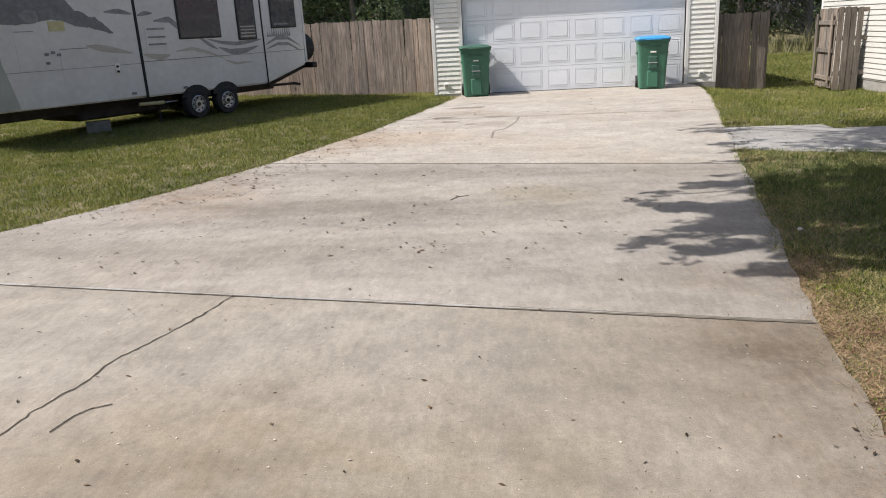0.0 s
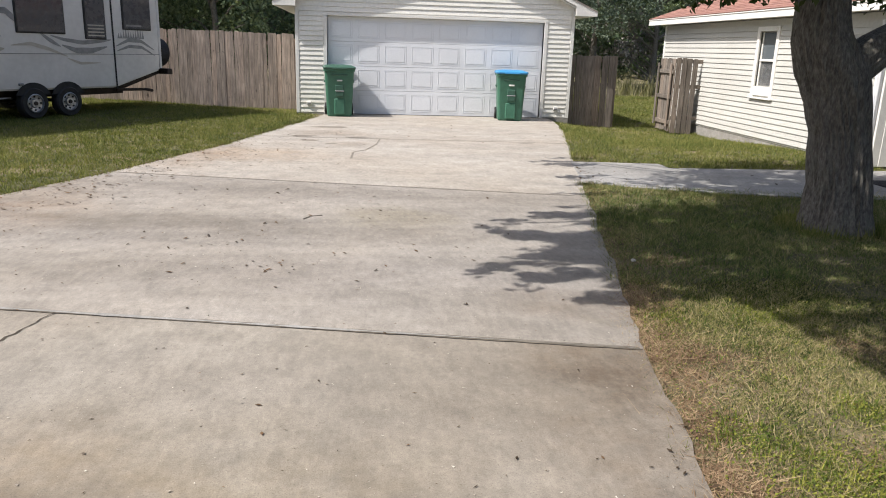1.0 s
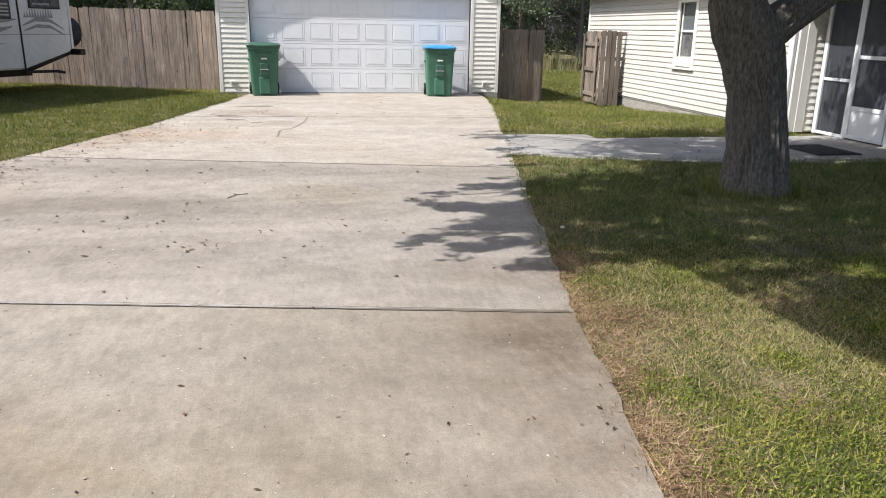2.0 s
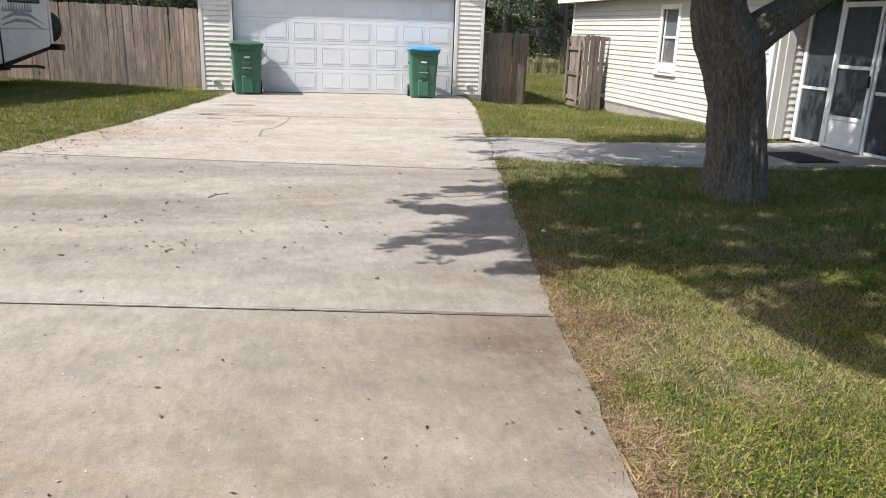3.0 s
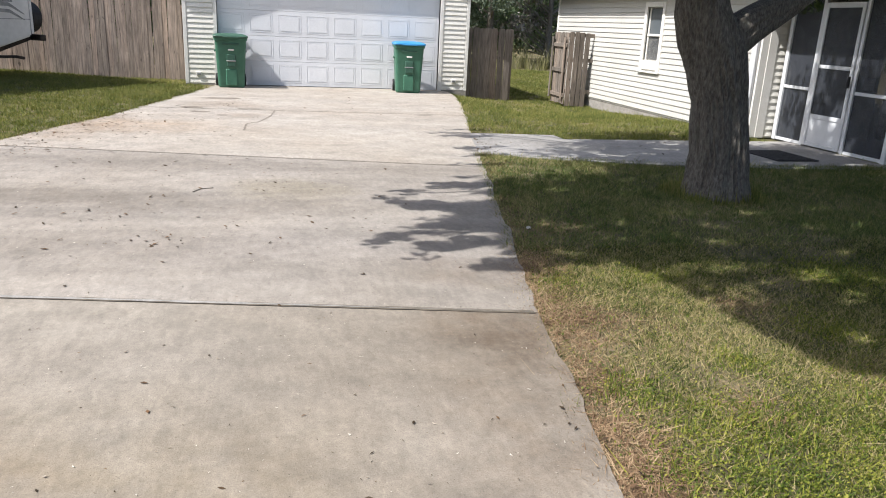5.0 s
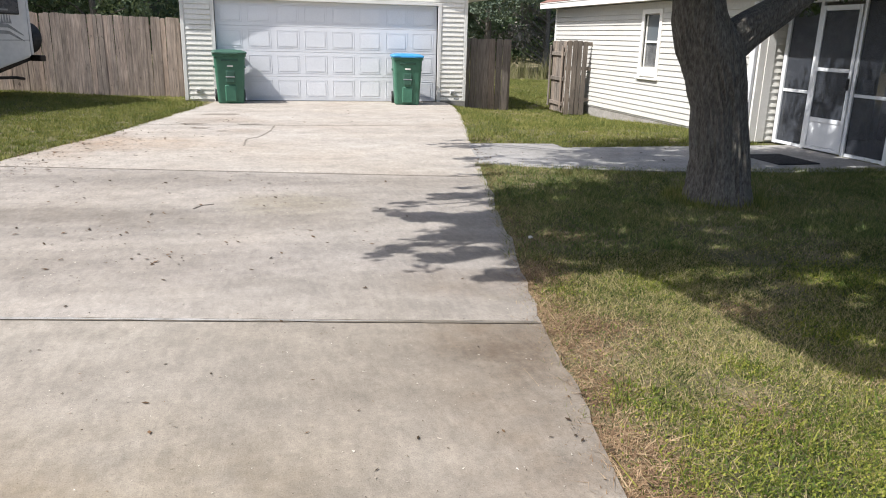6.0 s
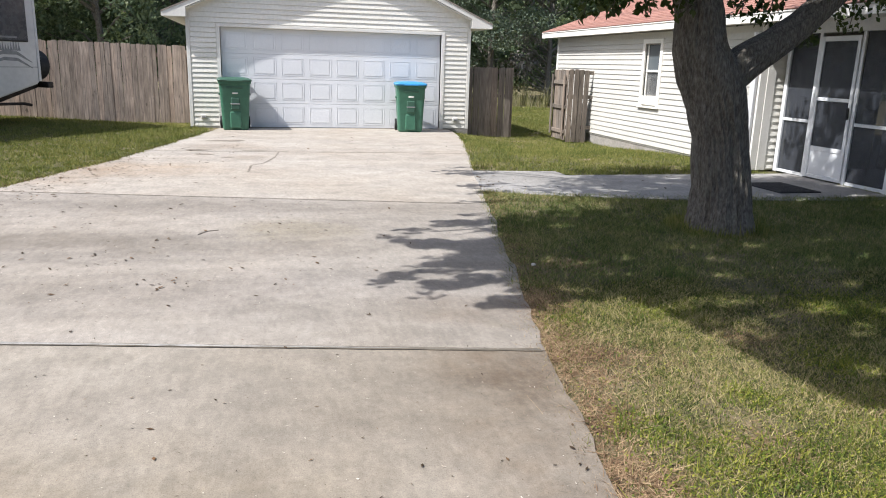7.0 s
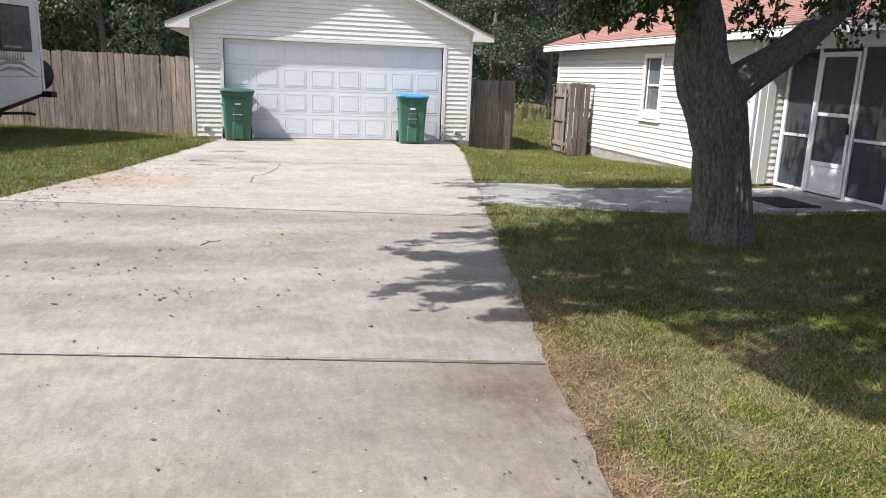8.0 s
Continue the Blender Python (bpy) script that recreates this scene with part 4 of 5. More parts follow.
# heights here are over the grass under the trailer
def build_trailer():
    rv = thing("travel_trailer", "white travel trailer with grey swoosh graphics on the lawn", "travel trailer", m=RV_M)
    W = 1.95
    out = [(-4.3, 0.63), (-0.66, 0.60), (1.76, 0.585), (3.08, 0.97), (3.12, 3.6), (2.9, 3.75), (-4.3, 3.75), (-4.75, 3.4), (-5.0, 2.3), (-4.7, 1.35)]
    body = prism(out, 0.0, W)
    bmesh.ops.bevel(body, geom=body.edges[:], offset=0.035, segments=3, affect="EDGES")
    shell = part("body", body, RV_SKIN, rv)
    part("front_cap", prism([(-4.29, 0.66), (-4.74, 1.35), (-5.04, 2.3), (-4.8, 3.05), (-4.83, 3.08), (-5.09, 2.3), (-4.79, 1.33), (-4.34, 0.64)], 0.03, W - 0.03), RV_FRONT, rv, "grey-green front cap")
    part("slide_room", box(-4.05, -1.44, -0.018, 0.02, 0.64, 3.2, 0.008), RV_SKIN, rv)
    part("slide_seal", box(-1.438, -1.385, -0.03, 0.01, 0.60, 3.25, 0.006), BLACK, rv, "black rubber seal")
    part("seam", box(1.765, 1.795, -0.02, 0.01, 0.57, 3.25, 0.004), BLACK, rv)
    part("rear_corner_trim", box(3.06, 3.13, -0.012, 0.03, 1.02, 3.25, 0.008), RV_SKIN, rv)
    part("belt_line", box(-1.38, 3.08, -0.009, 0.004, 1.345, 1.36), RV_GREY, rv)
    part("belt_line", box(-4.0, -1.45, -0.024, -0.019, 1.32, 1.33), RV_GREY, rv)
    for x0, x1, z0, z1 in ((-0.48, 0.60, 1.77, 3.0), (1.06, 1.60, 1.68, 2.95), (2.05, 2.86, 1.92, 2.95)):
        w = part("window", box(x0, x1, -0.022, 0.01, z0, z1, 0.012), BLACK, rv, "dark tinted window")
        part("pane", box(x0 + 0.035, x1 - 0.035, -0.027, -0.0225, z0 + 0.035, z1 - 0.035), GLASS, w)
        if x0 > 1 and x0 < 2:
            for i in range(4):
                part("louvre", box(x0 + 0.07, x1 - 0.07, -0.036, -0.0275, z0 + 0.07 + i * 0.075, z0 + 0.10 + i * 0.075), RV_TAN, w)
        elif x0 > 2:
            part("louvre", box(x0 + 0.08, x1 - 0.3, -0.036, -0.0275, z0 + 0.08, z0 + 0.12), RV_GREY, w)
    for z in (1.68, 1.83, 2.0):
        part("vent", box(-1.20, -0.80, -0.02, 0.004, z, z + 0.035, 0.006), RV_GREY, rv)
    part("vent_cover", box(-1.25, -0.75, -0.006, 0.004, 1.62, 2.09, 0.002), RV_SKIN, rv)
    # latch, plug, storage doors, label
    l = part("latch", box(-2.02, -1.92, -0.034, -0.018, 1.15, 1.36, 0.006), WHITE, rv, "white latch with black knobs")
    for z in (1.20, 1.30):
        part("knob", tube([(-1.97, -0.034, z), (-1.97, -0.05, z)], 0.025, 10), BLACK, l)
    for x0, x1, z0, z1 in ((-3.76, -3.40, 1.35, 2.06), (-3.03, -2.47, 0.95, 1.71)):
        d = part("storage_door", box(x0, x1, -0.024, -0.0185, z0, z1, 0.002), RV_SKIN, rv)
        part("hinge_strip", box(x0 + 0.02, x1 - 0.02, -0.03, -0.0245, z1 - 0.015, z1), RV_GREY, d)
    part("maker_label", box(-3.14, -2.85, -0.029, -0.0185, 2.045, 2.225), YELLOW, rv, "faded yellow label")
    for x, z in ((-3.30, 1.60), (-3.18, 1.63), (-3.08, 1.58), (-3.30, 1.44)):
        part("plug", box(x, x + 0.07, -0.04, -0.02, z, z + 0.05, 0.006), RV_DARK, rv)
    for x in (-1.75, -0.55):
        part("marker_light", box(x, x + 0.1, -0.03, 0.0, 0.70, 0.75, 0.006), RV_DARK, rv)

    def swoosh(pts, th, mat, y=-0.006):
        """A curved tapering decal along points, thickest in the middle."""
        P = np.array(pts)
        t = np.linspace(0, len(P) - 1, 24)
        xs, zs = np.interp(t, range(len(P)), P[:, 0]), np.interp(t, range(len(P)), P[:, 1])
        a, b = [], []
        for i, (x, z) in enumerate(zip(xs, zs)):
            w = th * math.sin(math.pi * (0.06 + 0.88 * i / 23)) / 2
            a.append((x, z + w)), b.append((x, z - w))
        return part("swoosh", prism(a + b[::-1], y, y + 0.004), mat, rv)

    swoosh([(0.25, 1.74), (0.54, 1.66), (0.99, 1.60), (1.49, 1.65), (1.72, 1.68)], 0.09, RV_GREY)
    swoosh([(0.50, 1.54), (0.81, 1.43), (1.21, 1.43), (1.6, 1.52)], 0.13, RV_GREY)
    swoosh([(1.84, 1.54), (2.18, 1.68), (2.54, 1.67), (2.92, 1.46)], 0.09, RV_GREY)
    swoosh([(1.86, 1.43), (2.2, 1.54), (2.56, 1.52), (2.92, 1.33)], 0.08, RV_GREY)
    swoosh([(-1.02, 2.18), (-0.65, 2.20), (-0.48, 2.05), (-0.34, 1.87)], 0.15, RV_GREY)
    swoosh([(0.0, 1.80), (0.23, 1.64), (0.46, 1.51)], 0.09, RV_GREY)
    swoosh([(-0.6, 1.52), (-0.2, 1.56), (0.2, 1.45), (0.6, 1.30)], 0.08, RV_TAN)
    swoosh([(0.6, 1.26), (0.9, 1.15), (1.4, 1.16)], 0.06, RV_TAN)
    swoosh([(-1.35, 1.50), (-1.0, 1.42), (-0.75, 1.45)], 0.13, RV_TAN)
    swoosh([(-2.5, 1.74), (-2.2, 1.68), (-1.6, 1.55)], 0.13, RV_TAN, -0.024)
    swoosh([(-2.05, 2.38), (-1.75, 2.39), (-1.48, 2.33)], 0.10, RV_GREY, -0.024)
    swoosh([(-1.36, 2.30), (-1.2, 2.34), (-1.02, 2.34)], 0.09, RV_GREY)
    # ridge of woods on the front half, its edges ragged
    xs = np.linspace(-4.0, -1.93, 60)
    up = np.interp(xs, [-4.0, -3.29, -2.75, -2.6, -2.22, -1.93], [2.80, 2.72, 2.60, 2.42, 2.27, 1.98])
    low = np.interp(xs, [-4.0, -3.66, -3.37, -3.11, -2.86, -2.67, -2.36, -1.93], [2.20, 2.17, 2.20, 2.26, 2.23, 2.13, 2.08, 1.95])
    ragged = [0.05 * noise.noise((7.0 * x, 1, 0)) + 0.04 * noise.noise((19.0 * x, 2, 0)) for x in xs]
    hill = [(x, z + 1.3 * r) for x, z, r in zip(xs, up, ragged)] + [(x, z - 0.5 * r) for x, z, r in zip(xs[::-1], low[::-1], ragged)]
    part("graphic", prism(hill, -0.023, -0.0182), RV_DARK, rv, "dark wooded ridge decal")
    part("graphic", prism([(-3.62, 2.37), (-3.47, 2.44), (-3.31, 2.42), (-3.28, 2.28), (-3.34, 2.2), (-3.44, 2.19), (-3.58, 2.27)], -0.028, -0.0232), RV_GREY, rv)
    part("front_panel", prism([(-4.24, 2.3), (-4.14, 1.9), (-4.06, 1.55), (-3.97, 1.13), (-3.88, 0.66), (-4.24, 0.66)], -0.027, -0.0192), RV_FRONT, rv, "grey-green corner panel")
    # small pines on the rear panel
    pr = np.random.default_rng(3)
    for i in range(11):
        x = 1.93 + i * 0.068
        h = 0.12 + 0.16 * math.exp(-((x - 2.14) / 0.08) ** 2) + 0.18 * math.exp(-((x - 2.5) / 0.1) ** 2) + float(pr.uniform(0, 0.05))
        part("pine_decal", prism([(x - 0.034, 1.72), (x + 0.034, 1.72), (x + 0.012, 1.72 + 0.5 * h), (x, 1.72 + h), (x - 0.014, 1.72 + 0.45 * h)], -0.006, -0.002), RV_GREY, rv)
    # wheels in dark arches
    for s in (-0.25, 0.53):
        arch = [(s + 0.40 * math.cos(a), 0.36 + 0.40 * math.sin(a)) for a in np.linspace(0.35, math.pi - 0.35, 14)]
        part("wheel_arch", prism(arch, -0.012, 0.0), BLACK, rv, "black wheel arch")
        wheel = thing("wheel", "", "")
        wheel.parent = rv
        wheel.matrix_basis = Matrix.Translation((s, 0.0, 0.325)) @ Matrix.Diagonal((0.92, 1, 1, 1))
        bm = bmesh.new()
        prof = [(0.19, 0.0), (0.30, -0.012), (0.322, 0.02), (0.325, 0.10), (0.322, 0.18), (0.30, 0.21), (0.19, 0.2)]
        rings = [[bm.verts.new((r * math.cos(2 * math.pi * k / 32), d - 0.03, r * math.sin(2 * math.pi * k / 32))) for k in range(32)] for r, d in prof]
        loft(rings, bm, False)
        part("tyre", bm, BLACK, wheel)
        bm = bmesh.new()
        prof = [(0.20, -0.012), (0.185, -0.022), (0.175, 0.02), (0.10, 0.03), (0.085, -0.005), (0.0001, -0.01)]
        rings = [[bm.verts.new((r * math.cos(2 * math.pi * k / 24), d - 0.03, r * math.sin(2 * math.pi * k / 24))) for k in range(24)] for r, d in prof]
        loft(rings, bm, False)
        part("rim", bm, STEEL, wheel, "dull silver steel rim")
        for k in range(8):
            a = 2 * math.pi * k / 8
            part("vent_hole", tube([(0.14 * math.cos(a), -0.018, 0.14 * math.sin(a)), (0.14 * math.cos(a), 0.0, 0.14 * math.sin(a))], 0.022, 8), BLACK, wheel)
        part("hub_cap", tube([(0, -0.06, 0), (0, -0.02, 0)], [0.04, 0.05], 12), FRAME_DARK, wheel)
        far = copy_thing(wheel, Matrix.Translation((s, W, 0.325)) @ pose(0, 0, 0, 0, 0, 180))
        far.parent = rv
    # chassis, bumper, spare, steps, jacks
    for y in (0.35, W - 0.35):
        part("chassis_rail", box(-4.4, 2.2, y - 0.05, y + 0.05, 0.42, 0.62, 0.006), FRAME_DARK, rv)
        part("tail_rail", prism([(2.0, 0.46), (3.35, 0.88), (3.35, 0.98), (2.0, 0.6)], y - 0.05, y + 0.05), FRAME_DARK, rv)
        part("tongue", tube([(-4.3, y, 0.52), (-5.7, W / 2, 0.52)], 0.05, 6), FRAME_DARK, rv)
    part("axle", tube([(-0.25, 0.1, 0.325), (-0.25, W - 0.1, 0.325)], 0.04, 8), FRAME_DARK, rv)
    part("axle", tube([(0.53, 0.1, 0.325), (0.53, W - 0.1, 0.325)], 0.04, 8), FRAME_DARK, rv)
    part("tank", box(-2.75, -0.75, 0.3, W - 0.25, 0.26, 0.61, 0.04), FRAME_DARK, rv)
    part("stabiliser_arm", tube([(1.9, 0.15, 0.52), (2.7, 0.12, 0.50), (2.9, 0.12, 0.46)], 0.035, 6), FRAME_DARK, rv)
    part("bumper", box(3.30, 3.46, 0.0, W - 0.05, 0.86, 1.0, 0.015), FRAME_DARK, rv, "dark steel bumper")
    spare = part("spare_wheel", tube([(3.14, 0.36, 1.40), (3.17, 0.36, 1.40), (3.40, 0.36, 1.40), (3.43, 0.36, 1.40)], [0.30, 0.36, 0.36, 0.30], 28), BLACK, rv, "black covered spare wheel")
    part("cover_rim", tube([(3.43, 0.36, 1.40), (3.44, 0.36, 1.40)], 0.24, 28), BLACK, spare)
    for x in (-1.0,):
        part("jack", tube([(x, 0.3, 0.5), (x, 0.3, 0.0)], 0.03, 8), FRAME_DARK, rv)
    part("sewer_pipe", tube([(-1.55, 0.12, 0.47), (-1.0, 0.1, 0.45)], 0.04, 10), YELLOW, rv, "pale plastic pipe")
    part("sewer_pipe", tube([(-0.9, 0.2, 0.44), (-0.6, 0.2, 0.44)], 0.02, 8), STEEL, rv)
    part("roof_unit", box(-1.2, -0.2, 0.7, 1.5, 3.75, 4.0, 0.06), WHITE, rv)
    return rv


build_trailer()

cb = thing("cinder_block", "grey cinder block lying on the shaded grass", "block", m=Matrix.Translation((-6.3, -4.5, 0.05)) @ pose(0, 0, 0, 0, 0, 30))
bm = bmesh.new()
for a in ((-0.2, 0.2, -0.1, -0.07), (-0.2, 0.2, 0.07, 0.1), (-0.2, -0.165, -0.0699, 0.0699), (-0.018, 0.018, -0.0699, 0.0699), (0.165, 0.2, -0.0699, 0.0699)):
    box(a[0], a[1], a[2], a[3], 0.0, 0.2, 0.004, bm)
part("block", bm, CONC_BLOCK, cb)


# ---- the oak beside the drive ----
def ridged_trunk(points, radii, seg=72, step=0.035, amp=0.02):
    """A trunk with deep upright furrows."""
    P, R = np.array(points, float), np.array(radii, float)
    t = np.concatenate([[0], np.cumsum(np.linalg.norm(np.diff(P, axis=0), axis=1))])
    n = int(t[-1] / step)
    bm = bmesh.new()
    rings = []
    for i in range(n + 1):
        u = t[-1] * i / n
        c = np.array([np.interp(u, t, P[:, k]) for k in range(3)])
        ahead, behind = (np.array([np.interp(w, t, P[:, k]) for k in range(3)]) for w in (min(u + 0.12, t[-1]), max(u - 0.12, 0)))
        d = Vector(ahead - behind).normalized()
        side = Vector((0, 1, 0)).cross(d).normalized()
        up = d.cross(side)
        r = float(np.interp(u, t, R))
        ring = []
        for k in range(seg):
            a = 2 * math.pi * k / seg
            q = Vector((math.cos(a) * 9, math.sin(a) * 9, u * 1.5))
            f = 1.0 - 2.2 * abs(noise.noise(q)) + 0.5 * noise.noise(q * 2.3)
            lump = 0.035 * noise.noise((math.cos(a) * 1.2, math.sin(a) * 1.2, u * 0.9))
            rr = r + amp * f * min(1, r / 0.2) + lump * r / 0.3
            ring.append(bm.verts.new(Vector(c) + rr * (math.cos(a) * side + math.sin(a) * up)))
        rings.append(ring)
    return loft(rings, bm)


TX, TY = 5.22, -10.55
oak = thing("oak_tree", "mature tree with furrowed grey bark and a spreading leafy crown", "tree", m=Matrix.Translation((0, 0, 0)))
part("trunk", ridged_trunk([(TX + 0.01, TY - 0.25, -0.15), (TX + 0.01, TY - 0.25, 0.02), (TX + 0.01, TY - 0.24, 0.14), (TX + 0.01, TY - 0.22, 0.4), (TX - 0.06, TY - 0.18, 0.9), (TX - 0.16, TY - 0.16, 1.25), (TX - 0.27, TY - 0.14, 1.47), (TX - 0.35, TY - 0.12, 1.7), (TX - 0.36, TY - 0.1, 2.0), (TX - 0.42, TY + 0.02, 2.4), (TX - 0.6, TY, 3.2), (TX - 0.7, TY - 0.1, 4.6)],
     [0.36, 0.325, 0.295, 0.265, 0.252, 0.272, 0.265, 0.24, 0.215, 0.19, 0.165, 0.10]), BARK, oak)
part("limb", ridged_trunk([(TX - 0.16, TY - 0.17, 1.2), (TX - 0.06, TY - 0.16, 1.42), (TX + 0.14, TY - 0.15, 1.58), (TX + 0.38, TY - 0.14, 1.72), (TX + 0.7, TY - 0.12, 1.94), (TX + 1.2, TY - 0.1, 2.38), (TX + 2.0, TY, 3.1)], [0.15, 0.18, 0.175, 0.155, 0.135, 0.115, 0.07], 44, 0.03, 0.014), BARK, oak)
br = np.random.default_rng(11)
CROWN = []
BOUGHS = [((TX - 0.45, TY, 2.4), (-1.15, -12.85, 4.0)), ((TX - 0.5, TY, 2.7), (-0.7, -11.5, 4.2)), ((TX - 0.55, TY, 2.9), (1.7, -13.8, 4.2)), ((TX - 0.55, TY, 3.0), (2.6, -8.6, 4.6)), ((TX - 0.6, TY, 3.2), (3.4, -14.2, 4.6)),
         ((TX - 0.6, TY, 3.3), (5.0, -8.2, 4.8)), ((TX - 0.65, TY, 3.6), (3.0, -11.0, 5.6)), ((TX + 1.5, TY - 0.1, 2.6), (6.6, -12.2, 4.0)), ((TX + 2.0, TY, 3.0), (7.4, -9.6, 4.4)), ((TX - 0.7, TY, 4.2), (5.0, -10.6, 6.4)),
         ((TX - 0.45, TY, 2.35), (-0.8, -12.7, 3.6)), ((TX - 0.5, TY, 2.5), (-0.3, -12.9, 3.4)), ((TX - 0.5, TY, 2.6), (0.3, -10.7, 3.8)), ((TX - 0.55, TY, 2.9), (0.9, -15.0, 4.4)), ((TX - 0.55, TY, 3.1), (2.2, -15.0, 4.7)), ((TX - 0.5, TY, 2.6), (-0.2, -12.2, 3.9))]
for a, b in BOUGHS:
    a, b = Vector(a), Vector(b)
    pts, rad = [], []
    for i in range(9):
        u = i / 8
        p = a.lerp(b, u) + Vector((0, 0, 0.35 * math.sin(math.pi * u))) + 0.12 * u * Vector(br.normal(size=3))
        pts.append(p), rad.append(0.085 * (1 - u) + 0.012)
        if u > 0.35:
            q = p + Vector(br.normal(size=3)) * 0.3
            size = 1.0 if u < 0.65 or b.x > 2 else 0.42
            CROWN.append((q.x, q.y, q.z, *(br.uniform(0.45, 0.95, 3) * (size, size, 0.6 * size))))
    part("branch", tube(pts, rad, 8), BARK, oak)
    for _ in range(4 if b.x > 2 else 2):
        u = float(br.uniform(0.4, 0.95))
        p = a.lerp(b, u) + Vector((0, 0, 0.35 * math.sin(math.pi * u)))
        e = p + Vector((br.normal(), br.normal(), br.normal() * 0.35)).normalized() * float(br.uniform(0.8, 1.4))
        part("twig", tube([p, p.lerp(e, 0.5) + Vector((0, 0, 0.08)), e], [0.025, 0.016, 0.006], 6), BARK, oak)
        CROWN.append((e.x, e.y, e.z, *(br.uniform(0.35, 0.7, 3) * (1, 1, 0.6))))
# upper crown
for _ in range(80):
    a, r = float(br.uniform(0, 6.283)), float(br.uniform(0, 1)) ** 0.5
    CROWN.append((2.9 + 2.9 * r * math.cos(a), -12.0 + 3.2 * r * math.sin(a), float(br.uniform(4.4, 6.6)), *(br.uniform(0.6, 1.0, 3) * (1, 1, 0.7))))
for _ in range(22):
    CROWN.append((float(br.uniform(0.1, 3.0)), float(br.uniform(-14.7, -12.9)), float(br.uniform(4.5, 5.4)), *(br.uniform(0.5, 0.85, 3) * (1, 1, 0.6))))
# slide the clumps off their boughs so their shade keeps its place
CROWN = [(c[0], c[1] - 0.065 * c[2], *c[2:]) for c in CROWN]
# unseen clumps towards the lawn, placed by where their shade falls
for x, y in ((4.4, -13.3), (4.1, -13.9), (4.7, -14.2), (5.3, -14.6), (5.0, -13.5), (4.4, -14.7), (5.8, -14.0), (6.2, -13.0), (5.5, -12.9), (3.75, -14.2), (3.6, -13.8), (3.95, -14.45), (2.9, -12.2), (3.0, -12.55), (3.4, -12.65), (3.75, -12.9), (3.3, -12.2), (2.85, -11.75), (4.1, -12.8), (3.7, -12.3), (2.7, -11.35), (2.85, -11.0), (3.1, -10.6), (2.75, -11.9), (3.2, -11.4), (3.3, -10.9), (3.6, -11.7)):
    for _ in range(3):
        h = float(br.uniform(4.4, 5.4))
        CROWN.append((x - 0.78 * h + br.normal() * 0.2, y - SUN.y * h + br.normal() * 0.2, h, *(br.uniform(0.4, 0.6, 3) * (1, 1, 0.6))))
# more unseen clumps, added to dapple the path with shade
for _ in range(46):
    x, y, h = float(br.uniform(4.3, 8.4)), float(br.uniform(-9.0, -6.5)), float(br.uniform(4.4, 5.6))
    if y > -7.2 and x < 5.2:
        continue
    CROWN.append((x - 0.78 * h, y - SUN.y * h, h, *(br.uniform(0.3, 0.55, 3) * (1, 0.8, 0.6))))
pts = clump_points(CROWN, 185000, br)


def shade_trim(p, rg):
    """Keep leaves by where their shade falls: a ragged outline, holes for sun flecks, a thin spot by the path."""
    gx, gy = p[:, 0] + 0.78 * p[:, 2], p[:, 1] + SUN.y * p[:, 2]
    wave = 0.16 * np.sin(5.1 * gy + 1.0) + 0.10 * np.sin(11.3 * gy) + 0.07 * rg.normal(size=len(p))
    core = np.exp(-((gy + 11.5) / 0.75) ** 4)
    west = edge_x(RIGHT, gy) + 0.10 - 0.50 * core + wave
    south = np.interp(gx, [2.4, 3.1, 3.35, 3.5, 3.75, 4.6, 6.5], [-12.6, -12.85, -13.35, -14.1, -14.65, -15.2, -16.2]) + 0.22 * np.sin(6.3 * gx + 0.6) + 0.12 * np.sin(14.0 * gx) + 0.06 * rg.normal(size=len(p))
    thin = (np.abs(gx - 3.95) < 0.7) & (np.abs(gy + 9.55) < 0.42)
    for cx, cy, rx, ry in ((3.16, -11.86, 0.24, 0.13), (5.0, -10.1, 0.4, 0.1), (6.5, -10.2, 0.45, 0.1), (3.9, -12.93, 0.3, 0.1), (4.6, -13.2, 0.3, 0.14), (3.56, -13.55, 0.2, 0.07), (4.4, -11.5, 0.3, 0.06), (5.6, -12.0, 0.35, 0.08)):
        thin |= ((gx - cx) / rx) ** 2 + ((gy - cy) / ry) ** 2 < 1.5
    thin |= np.sin(4.3 * gx + 1.7 * np.sin(3.1 * gy)) * np.sin(7.7 * gy + 1.3 * np.sin(2.3 * gx)) > 0.72
    return (p[:, 2] > 2.75) & (gx > west) & (gy > south) & (~thin | (rg.uniform(0, 1, len(p)) < 0.14))


pts = pts[shade_trim(pts, br)]
part("crown", leaf_mesh(pts, 0.105, LEAF, br, 0.3, 0.55), LEAF, oak)
